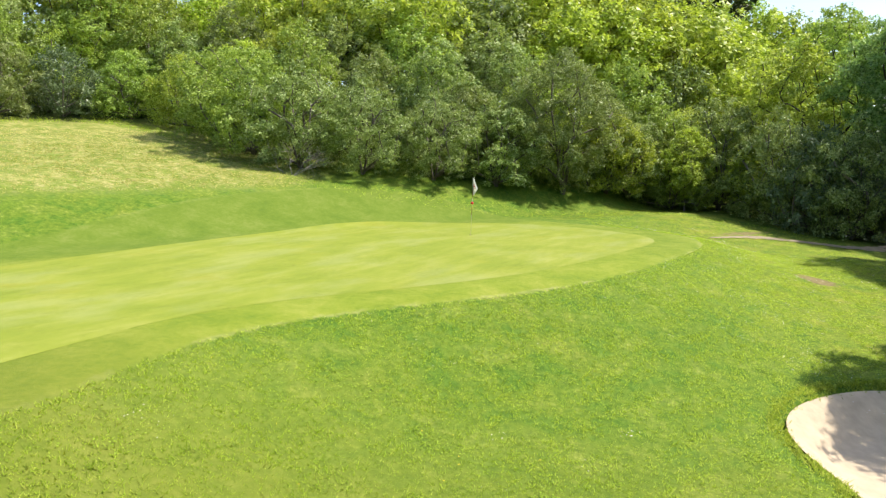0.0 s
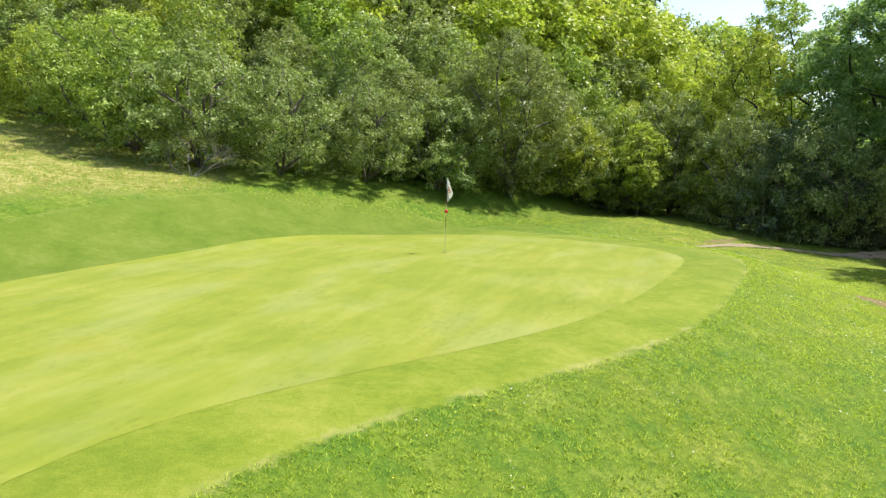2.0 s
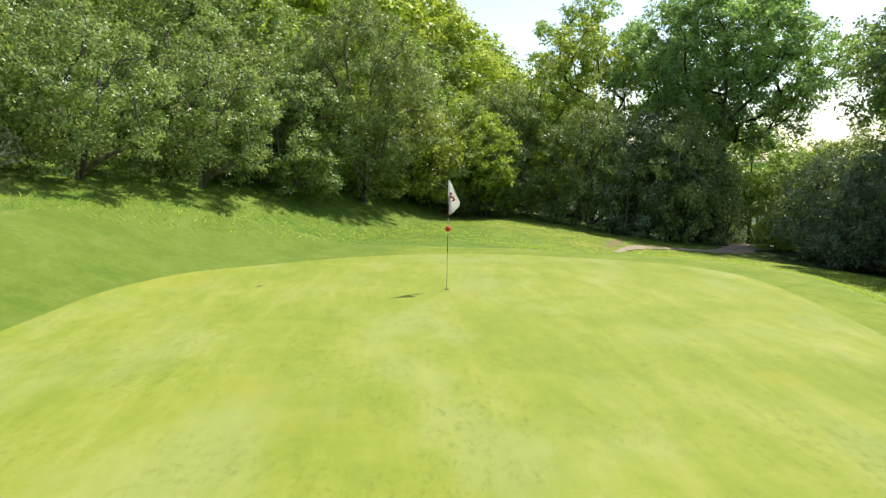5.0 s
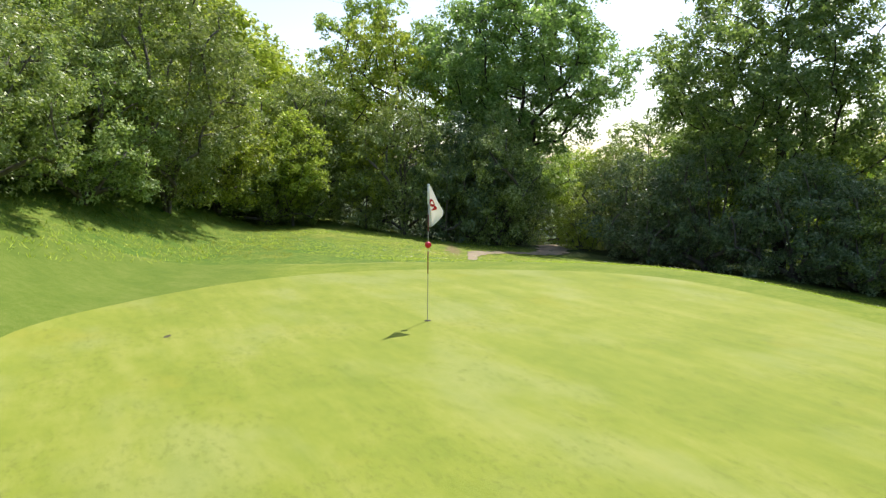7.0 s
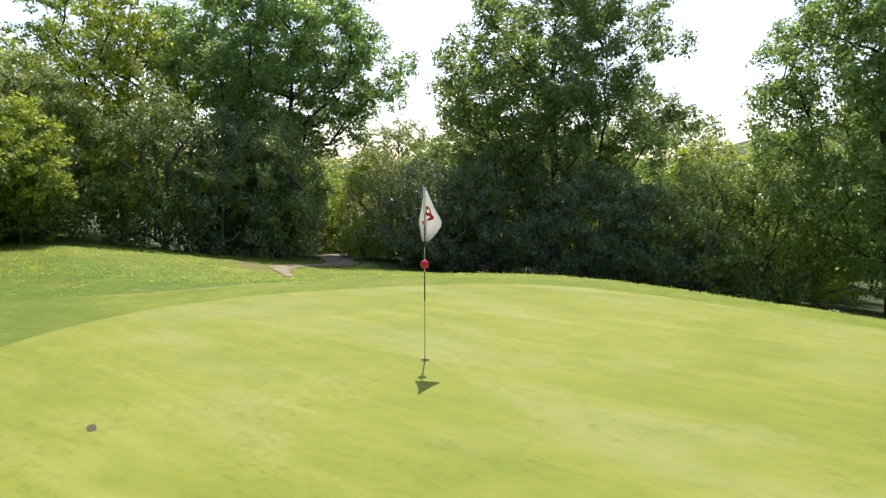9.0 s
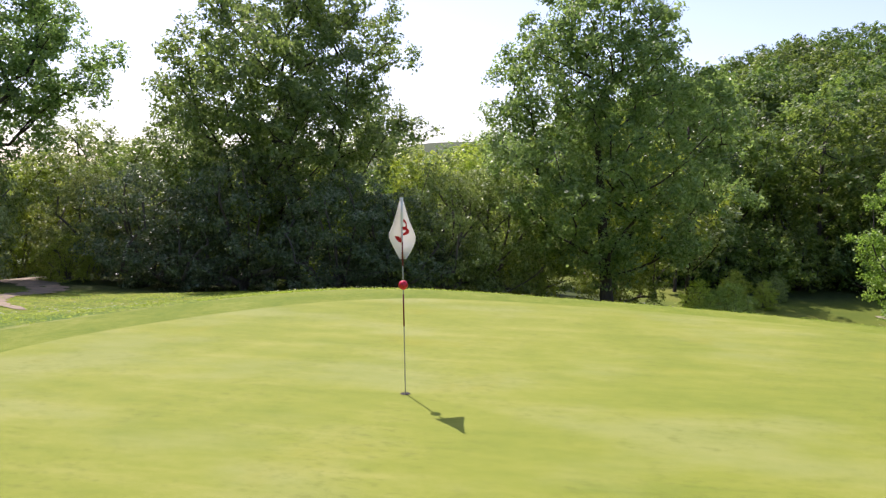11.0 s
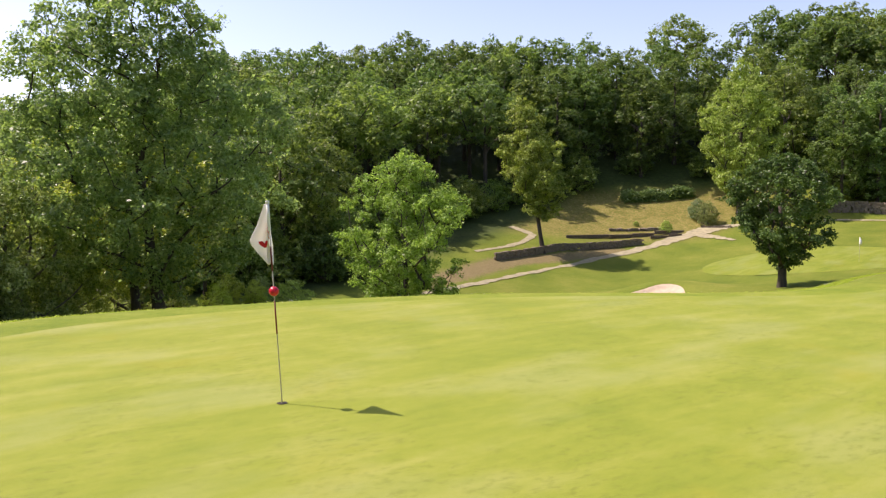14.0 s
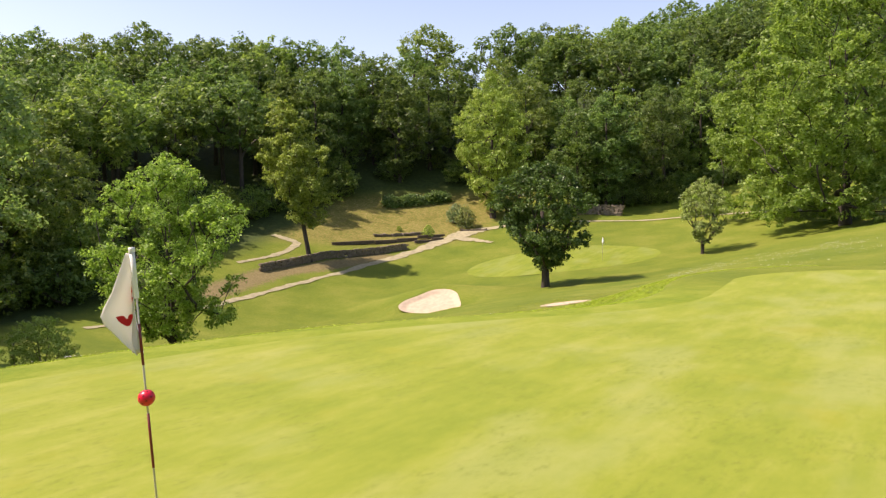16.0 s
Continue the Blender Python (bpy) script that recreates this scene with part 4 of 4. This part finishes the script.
def sleeper_edge(line, tall, label):
    """Timber sleepers laid end to end as a low edging."""
    ob = tagged(new("timber_edging"), label, "edging")
    pts = np.array(line, float)
    for a, b in zip(pts[:-1], pts[1:]):
        n = max(1, int(np.hypot(*(b - a)) / 2.6))
        for k in range(n):
            for r in range(2):
                p, q = a + (b - a) * (k + 0.01) / n, a + (b - a) * (k + 0.99) / n
                c, d = (p + q) / 2, q - p
                bm = bmesh.new()
                bmesh.ops.create_cube(bm, size=1.0, matrix=Matrix.Translation((c[0], c[1], ground_at(*c) + tall * (0.25 + 0.5 * r))) @ Matrix.Rotation(math.atan2(d[1], d[0]), 4, "Z") @ Matrix.Diagonal((float(np.hypot(*d)), 0.22, tall * 0.48, 1)))
                bmesh.ops.bevel(bm, geom=bm.edges[:], offset=0.02, segments=1, affect="EDGES")
                me = bpy.data.meshes.new("sleeper")
                bm.to_mesh(me)
                bm.free()
                me.materials.append(M_TIMBER)
                part("sleeper", me, ob)
    return ob


sleeper_edge([(29.4, -71.0), (25.5, -74.4), (21.5, -78.0), (18.8, -80.4)], 0.42, "low edging of weathered timber sleepers")
sleeper_edge([(21.4, -76.4), (19.8, -78.0), (18.6, -79.0)], 0.32, "short timber edging beside the gravel path")


def clipped_hedge():
    rng = np.random.default_rng(9)
    n = 5200
    t = rng.random(n)
    x = np.interp(t, [0, 0.5, 1], [28.6, 25.4, 21.2]) + rng.normal(0, 0.25, n)
    y = np.interp(t, [0, 0.5, 1], [-87.0, -89.2, -92.2]) + rng.normal(0, 0.25, n)
    z = height(x, y) + rng.random(n) ** 0.7 * (1.25 + 0.25 * np.sin(t * 17))
    nrm = rng.normal(0, 0.6, (n, 3)) + np.array([-0.3, 0.6, 0.5])
    me = leaf_cloud("ivy_hedge", np.c_[x, y, z], nrm, rng.uniform(0.2, 0.4, n), rng, L_FOREST)
    return tagged(new("ivy_hedge", me), "low ivy hedge on top of the dry bank", "hedge")


clipped_hedge()


# ---------------------------------------------------------------- flagsticks
M_ROD = plain_material("steel_rod", (0.50, 0.47, 0.36), 0.4, 0.3)
M_BAND = plain_material("dark_red_paint", (0.17, 0.022, 0.015), 0.45)
M_RED = plain_material("red_plastic", (0.66, 0.010, 0.035), 0.3, 0, 0.05)
M_PRINT = plain_material("red_print", (0.60, 0.012, 0.022), 0.8, 0, 0.05)
M_CLOTH = leaf_material("white_flag_cloth", (0.76, 0.74, 0.71), (0.80, 0.78, 0.75), (0.83, 0.81, 0.78), 0.5, 0.9, (1.0, 1.0, 1.0))
M_HOLE_SHADE = plain_material("dark_hole", (0.02, 0.016, 0.01), 0.9)
M_SOIL = plain_material("cut_soil", (0.06, 0.055, 0.018), 0.9, 0, 0.4, 40)
M_WHITE = plain_material("white_plastic", (0.75, 0.75, 0.72), 0.4, 0, 0.04)


def rod(name, a, b, r, mat, parent, label="", sides=12):
    t = Tubes()
    t.add([a, tuple((np.array(a) + np.array(b)) / 2), b], [r, r, r], sides)
    return part(name, t.mesh(name, mat), parent, label)


POLE_TOP = np.array([0.09, 0.04, 2.13])


def on_pole(z):
    return POLE_TOP * (z / 2.13)


def cloth_point(u, z, off=0.0):
    """A point of the hanging flag: u runs from the tip of one fold (-1) past the pole (0) to the tip of the other (1)."""
    w1 = np.interp(z, [1.49, 1.54, 1.62, 1.69, 1.735, 1.78, 1.87, 2.10], [0.02, 0.065, 0.135, 0.190, 0.205, 0.185, 0.130, 0.03])
    w2 = np.interp(z, [1.49, 1.54, 1.60, 1.66, 1.715, 1.77, 1.87, 2.10], [0.03, 0.100, 0.165, 0.215, 0.230, 0.205, 0.140, 0.03])
    d1, d2 = np.array([0.821, 0.571]), np.array([0.682, -0.731])
    low = np.clip((2.10 - z) / 0.6, 0, 1)
    d, w = (d1, w1) if u < 0 else (d2, w2)
    q = np.array([-d[1], d[0]]) * (-1 if u < 0 else 1)
    a = abs(u)
    ripple = 0.030 * low * math.sin(a * 5.0 + z * 4) * (1 - 0.3 * a) + 0.022 * low * math.sin(a * math.pi)
    sag = 0.025 * a * low
    p = on_pole(z)
    xy = p[:2] + d * w * a + q * (ripple + off) + (d1 + d2) * 0.006
    return (xy[0], xy[1], z - sag)


def build_flagstick():
    ob = tagged(new("flagstick"), "thin flagstick with limp white flag and red ball", "flagstick")
    rod("rod", (0, 0, 0.0), tuple(on_pole(2.10)), 0.0068, M_ROD, ob, "slim pale metal rod")
    for lo, hi in ((0.74, 1.09), (1.40, 1.66)):
        rod("painted_band", tuple(on_pole(lo)), tuple(on_pole(hi)), 0.0085, M_BAND, ob, "dark red painted band")
    rod("sleeve", tuple(on_pole(1.82)), tuple(on_pole(2.115)), 0.016, M_WHITE, ob, "white plastic flag sleeve")
    rod("cap", tuple(on_pole(2.105)), tuple(on_pole(2.135)), 0.02, M_WHITE, ob, "white end cap")
    nu, nz = 34, 40
    verts, faces = [], []
    for k in range(nz + 1):
        z = 1.49 + 0.61 * k / nz
        for q in range(nu + 1):
            verts.append(cloth_point(-1 + 2 * q / nu, z))
    for k in range(nz):
        for q in range(nu):
            i = k * (nu + 1) + q
            faces.append((i, i + 1, i + nu + 2, i + nu + 1))
    cloth = part("flag", mesh_from("flag", verts, faces, M_CLOTH), ob, "limp white cloth flag")
    sol = cloth.modifiers.new("thickness", "SOLIDIFY")
    sol.thickness, sol.offset = 0.002, 0.0

    def print_strip(line, half):
        """A red printed stroke on both faces of the cloth."""
        for off in (0.0025, -0.0025):
            v, f = [], []
            for k, (u, z) in enumerate(line):
                a, b = line[max(k - 1, 0)], line[min(k + 1, len(line) - 1)]
                du, dz = (b[0] - a[0]) * 0.2, b[1] - a[1]
                ln = math.hypot(du, dz) or 1
                h = half * math.sin(math.pi * (0.12 + 0.76 * k / (len(line) - 1)))
                for s in (-1, 0, 1):
                    v.append(cloth_point(u - dz / ln * h * s / 0.2, z + du / ln * h * s, off))
            for k in range(len(line) - 1):
                for q in (0, 1):
                    i = 3 * k + q
                    f.append((i, i + 1, i + 4, i + 3))
            part("printed_mark", mesh_from("printed_mark", v, f, M_PRINT), cloth, "red printed figure")

    def print_patch(top, bottom):
        """A filled red shape between two lines, on both faces of the cloth."""
        for off in (0.0025, -0.0025):
            v, f, rows = [], [], 5
            for (u0, z0), (u1, z1) in zip(top, bottom):
                for q in range(rows + 1):
                    v.append(cloth_point(u0 + (u1 - u0) * q / rows, z0 + (z1 - z0) * q / rows, off))
            for k in range(len(top) - 1):
                for q in range(rows):
                    i = k * (rows + 1) + q
                    f.append((i, i + 1, i + rows + 2, i + rows + 1))
            part("printed_mark", mesh_from("printed_mark", v, f, M_PRINT), cloth, "red printed half-round figure")

    t = np.linspace(0, 1, 26)
    print_patch([(-0.12 - 0.48 * k, 1.72 - 0.026 * math.exp(-((k - 0.4) / 0.11) ** 2)) for k in t],
                [(-0.12 - 0.48 * k, 1.717 - 0.066 * math.sin(math.pi * k) ** 0.6) for k in t])
    print_strip([(0.30 + 0.21 * math.cos(2 * math.pi * k), 1.845 + 0.042 * math.sin(2 * math.pi * k)) for k in t], 0.021)
    print_strip([(0.26 + 0.26 * math.sin(3.4 * k), 1.815 - 0.085 * k) for k in t], 0.020)
    # the ball; flat dark dots paint the shade inside its perforations
    bm = bmesh.new()
    bmesh.ops.create_icosphere(bm, subdivisions=4, radius=0.052)
    me = bpy.data.meshes.new("ball")
    bm.to_mesh(me)
    bm.free()
    me.materials.append(M_RED)
    me.polygons.foreach_set("use_smooth", [True] * len(me.polygons))
    ball = part("ball", me, ob, "red perforated plastic ball")
    ball.location = on_pole(1.19)
    dot = bmesh.new()
    bmesh.ops.create_circle(dot, cap_ends=True, segments=10, radius=0.0052)
    dot_me = bpy.data.meshes.new("perforation")
    dot.to_mesh(dot_me)
    dot.free()
    dot_me.materials.append(M_HOLE_SHADE)
    for k in range(26):
        zz = 1 - 2 * (k + 0.5) / 26
        a = k * 2.39996
        d = Vector((math.sqrt(1 - zz * zz) * math.cos(a), math.sqrt(1 - zz * zz) * math.sin(a), zz))
        o = part("perforation", dot_me, ball)
        o.matrix_basis = Matrix.Translation(d * 0.0523) @ d.to_track_quat("Z", "Y").to_matrix().to_4x4()
    return ob


stick = build_flagstick()
stick.location.z = 0.016

cup = tagged(new("hole_cup"), "dark golf hole with worn rim around the flagstick", "hole")
# no hole is cut: a flat dark disc paints the shade inside it
for name, r0, r1, z, mat in (("rim", 0.050, 0.057, 0.019, M_SOIL), ("bore", 0.0, 0.051, 0.0175, M_HOLE_SHADE)):
    bm = bmesh.new()
    ring = [[bm.verts.new((r * math.cos(a) + 0, r * math.sin(a), z)) for a in np.linspace(0, 2 * math.pi, 28, endpoint=False)] for r in (max(r0, 0.008), r1)]
    for k in range(28):
        bm.faces.new((ring[0][k], ring[1][k], ring[1][(k + 1) % 28], ring[0][(k + 1) % 28]))
    me = bpy.data.meshes.new(name)
    bm.to_mesh(me)
    bm.free()
    me.materials.append(mat)
    part(name, me, cup)

# an old hole, cut and badly filled
rng = np.random.default_rng(21)
bm = bmesh.new()
ring = []
for k in range(24):
    a = 2 * math.pi * k / 24
    ring.append(bm.verts.new((0.10 * math.cos(a) * rng.uniform(0.8, 1.15), 0.045 * math.sin(a) * rng.uniform(0.8, 1.15), 0.0)))
bm.faces.new(ring)
me = bpy.data.meshes.new("turf_scar")
bm.to_mesh(me)
bm.free()
me.materials.append(M_SOIL)
scar = tagged(new("turf_scar", me), "dark bare scar of an old hole in the turf", "turf scar")
scar.matrix_basis = Matrix.Translation((-3.15, 2.2, ground_at(-3.15, 2.2) + 0.02)) @ Matrix.Rotation(radians(40), 4, "Z")

far = tagged(new("flagstick"), "distant flagstick with white flag on the valley green", "flagstick")
fx, fy = -0.3, -64.5
rod("rod", (0, 0, 0), (0, 0, 2.1), 0.012, M_ROD, far)
limp = Tubes()
limp.add([(0.0, 0.0, 2.10), (-0.03, 0.02, 1.95), (-0.07, 0.05, 1.72), (-0.06, 0.04, 1.52), (-0.02, 0.01, 1.42)], [0.03, 0.07, 0.13, 0.11, 0.02], 7)
part("flag", limp.mesh("flag", M_WHITE), far, "limp white flag")
far.location = (fx, fy, ground_at(fx, fy) + 0.04)


# ---------------------------------------------------------------- turf: tufts, tall edges and daisies
L_GRASS = leaf_material("grass_blade", (0.16, 0.27, 0.017), (0.30, 0.43, 0.031), (0.58, 0.66, 0.12), 0.5, 0.6, (1.0, 1.0, 0.8))
L_OLIVE = leaf_material("olive_blade", (0.14, 0.19, 0.018), (0.22, 0.265, 0.030), (0.33, 0.36, 0.07), 0.5, 0.6, (1.0, 1.0, 0.8))
L_DRYGRASS = leaf_material("dry_blade", (0.30, 0.34, 0.06), (0.54, 0.49, 0.17), (0.76, 0.68, 0.33), 0.5, 0.7, (1.0, 1.0, 0.9))
M_PETAL = plain_material("daisy_petal", (0.82, 0.80, 0.76), 0.7, 0, 0.05)


def blades(name, x, y, tall, wide, rng, mat, label, per=4):
    """Grass blades, a few to a tuft."""
    n = len(x)
    x, y, tall = np.repeat(x, per), np.repeat(y, per), np.repeat(tall, per) * rng.uniform(0.5, 1.2, n * per)
    x, y = x + rng.normal(0, 0.3, n * per) * tall, y + rng.normal(0, 0.3, n * per) * tall
    z = height(x, y) - 0.005
    a = rng.uniform(0, 2 * np.pi, n * per)
    bend = tall * rng.uniform(0.3, 1.5, n * per)
    b = rng.uniform(0, 2 * np.pi, n * per)
    w = wide * rng.uniform(0.6, 1.3, n * per)
    v = np.empty((n * per, 3, 3))
    for k, (h, s, q) in enumerate(((0, -1, 0), (0, 1, 0), (1, 0, 1))):
        v[:, k, 0] = x + np.cos(a) * w * s * 0.5 + np.cos(b) * bend * q
        v[:, k, 1] = y + np.sin(a) * w * s * 0.5 + np.sin(b) * bend * q
        v[:, k, 2] = z + tall * h
    # every blade turns its upper face outwards
    down = np.cross(v[:, 1] - v[:, 0], v[:, 2] - v[:, 0])[:, 2] < 0
    v[down] = v[down][:, [1, 0, 2]]
    m = 3 * n * per
    me = bpy.data.meshes.new(name)
    me.vertices.add(m)
    me.vertices.foreach_set("co", v.astype(np.float32).ravel())
    me.loops.add(m)
    me.loops.foreach_set("vertex_index", np.arange(m, dtype=np.int32))
    me.polygons.add(n * per)
    me.polygons.foreach_set("loop_start", np.arange(0, m, 3, dtype=np.int32))
    me.update(calc_edges=True)
    # a sward shades like the ground that it grows on
    soft = np.repeat(np.array([0, 0, 1.0]) + rng.normal(0, 0.28, (n * per, 3)) * np.array([1, 1, 0]), 3, axis=0)
    me.normals_split_custom_set(soft / np.linalg.norm(soft, axis=1, keepdims=True))
    me.materials.append(mat)
    return tagged(new(name, me), label, "grass", kind="stuff")


def scatter(n, x0, x1, y0, y1, test, seed):
    r = np.random.default_rng(seed)
    x, y = r.uniform(x0, x1, n), r.uniform(y0, y1, n)
    keep = test(x, y)
    return x[keep], y[keep], r


def clear(x, y):
    bare = np.minimum(np.hypot((x - 11.5) / 0.7, (y + 2.4) / 0.5), np.hypot((x - 12.6) / 2.4, (y - 9.75 - 0.85 * (x - 12.6)) / 0.7))
    return (mown_edge(x, y) > 0.03) & (bunker_near(x, y) > 1.02) & (bare > 1)


def drift(n, knots, x0, x1, y0, y1, test, spread, seed):
    """Plants that stand in small groups."""
    r = np.random.default_rng(seed)
    cx, cy = r.uniform(x0, x1, knots), r.uniform(y0, y1, knots)
    k = r.integers(0, knots, n)
    s = spread * r.uniform(0.4, 1.6, knots)
    x, y = cx[k] + r.normal(0, 1, n) * s[k], cy[k] + r.normal(0, 1, n) * s[k]
    keep = test(x, y)
    return x[keep], y[keep], r


def flowers(name, x, y, r, low, high, small, large, mat, label, corners=4):
    pos = np.c_[x, y, height(x, y) + r.uniform(low, high, len(x))]
    nrm = np.tile((0.05, -0.05, 1.0), (len(x), 1)) + r.normal(0, 0.25, (len(x), 3))
    me = leaf_cloud(name, pos, nrm, r.uniform(small, large, len(x)), r, mat, 0.9, corners)
    return tagged(new(name, me), label, name, kind="stuff")


M_YELLOW = plain_material("yellow_petal", (0.75, 0.56, 0.02), 0.7, 0, 0.05)
L_WEED = leaf_material("weed_leaf", (0.20, 0.35, 0.024), (0.30, 0.46, 0.038), (0.44, 0.58, 0.09), 0.5, 0.6, (1.0, 1.0, 0.8))
x, y, r = scatter(190000, -9, 15, -23, 3, lambda x, y: clear(x, y) & (uphill(x, y) < 4) & (green_edge(x, y) < 11), 61)
blades("grass", x, y, r.uniform(0.02, 0.06, len(x)), 0.012, r, L_GRASS, "short rough grass on the slope", 4)
x, y, r = scatter(32000, 5, 17, -14, 12, lambda x, y: clear(x, y), 62)
blades("grass", x, y, r.uniform(0.02, 0.05, len(x)), 0.014, r, L_GRASS, "rough grass beyond the green", 3)
x, y, r = scatter(70000, -26, 16, 0, 20, lambda x, y: (mown_edge(x, y) > 0.1) & (uphill(x, y) > 3) & (uphill(x, y) < 19) & (np.random.default_rng(5).random(len(x)) < ss(0.0, 2.5, mown_edge(x, y))), 63)
blades("grass", x, y, r.uniform(0.02, 0.07, len(x)), 0.018, r, L_OLIVE, "uneven grass below the bushes", 2)
x, y, r = scatter(26000, -30, -8, -6, 20, lambda x, y: (uphill(x, y) > 9.0) & (uphill(x, y) < 24), 64)
blades("hay", x, y, r.uniform(0.02, 0.07, len(x)), 0.022, r, L_DRYGRASS, "mown dry hay on the bank", 3)
# long grass left standing at the foot of the bushes
x, y, r = scatter(30000, -34, 16, 2, 24, lambda x, y: np.abs(y + 1.3 - np.interp(x, [-34, -31, -27, -23.4, -19.4, -12.6, -9.4, -6.2, 0.6, 4.1, 9, 15, 16], [3, 6.5, 11.5, 16.6, 15.2, 9.6, 7.0, 7.6, 11, 12.6, 16, 13.6, 12])) < 1.0, 70)
blades("long_grass", x, y, np.interp(x, [-20, -15], [1.0, 0.35]) * r.uniform(0.12, 0.40, len(x)), 0.02, r, L_GRASS, "long uncut grass at the foot of the bushes", 2)
# broad-leaved weeds and clover in patches
x, y, r = drift(9000, 120, -8, 14, -22, 3, lambda x, y: clear(x, y), 0.26, 72)
flowers("weeds", x, y, r, 0.02, 0.045, 0.02, 0.042, L_WEED, "patches of broad-leaved weeds and clover in the rough")
x, y, r = drift(900, 130, -8, 15, -23, 3, clear, 0.12, 65)
flowers("daisies", x, y, r, 0.04, 0.06, 0.014, 0.024, M_PETAL, "scattered white daisies in the rough grass")
x, y, r = drift(3000, 150, 6, 16, -12, 12, lambda x, y: (mown_edge(x, y) > 0.1) & (mown_edge(x, y) < 6.5), 0.34, 66)
flowers("daisies", x, y, r, 0.04, 0.07, 0.013, 0.025, M_PETAL, "white daisies along the far edge of the green")
x, y, r = scatter(160, -8, 15, -22, 3, clear, 73)
flowers("dandelions", x, y, r, 0.04, 0.06, 0.018, 0.03, M_YELLOW, "few yellow dandelions in the rough grass")
# turf hanging over the rim of the near bunker
r = np.random.default_rng(67)
a = r.uniform(0, 2 * np.pi, 5200)
k = r.normal(1.03, 0.03, 5200) * (1 + 0.07 * np.sin(3 * a + 1) + 0.04 * np.sin(5 * a))
blades("grass", 10.1 + 3.5 * k * np.cos(a), -15.2 + 3.6 * k * np.sin(a), r.uniform(0.03, 0.09, 5200), 0.018, r, L_GRASS, "grass fringe overhanging the bunker", 3)
x, y, r = scatter(14000, -34, -5, -52, -18, lambda x, y: (mown_edge(x, y) > 1.0) & (np.sin(x * 0.9 + 2 * np.sin(y * 0.5)) * np.sin(y * 0.8 + np.sin(x * 0.6)) > 0.05), 68)
pos = np.c_[x, y, height(x, y) + r.uniform(0.05, 0.09, len(x))]
tagged(new("daisies", leaf_cloud("daisies", pos, np.tile((0.0, 0.2, 1.0), (len(x), 1)) + r.normal(0, 0.25, (len(x), 3)), r.uniform(0.014, 0.028, len(x)), r, M_PETAL, 0.9, 3)), "drifts of white daisies on the slope below", "daisies", kind="stuff")
x, y, r = scatter(12000, -22, 6, -40, -18, lambda x, y: (mown_edge(x, y) > 0.05) & (green_edge(x, y) < 9), 69)
blades("grass", x, y, r.uniform(0.03, 0.08, len(x)), 0.025, r, L_OLIVE, "rough grass on the south slope", 2)
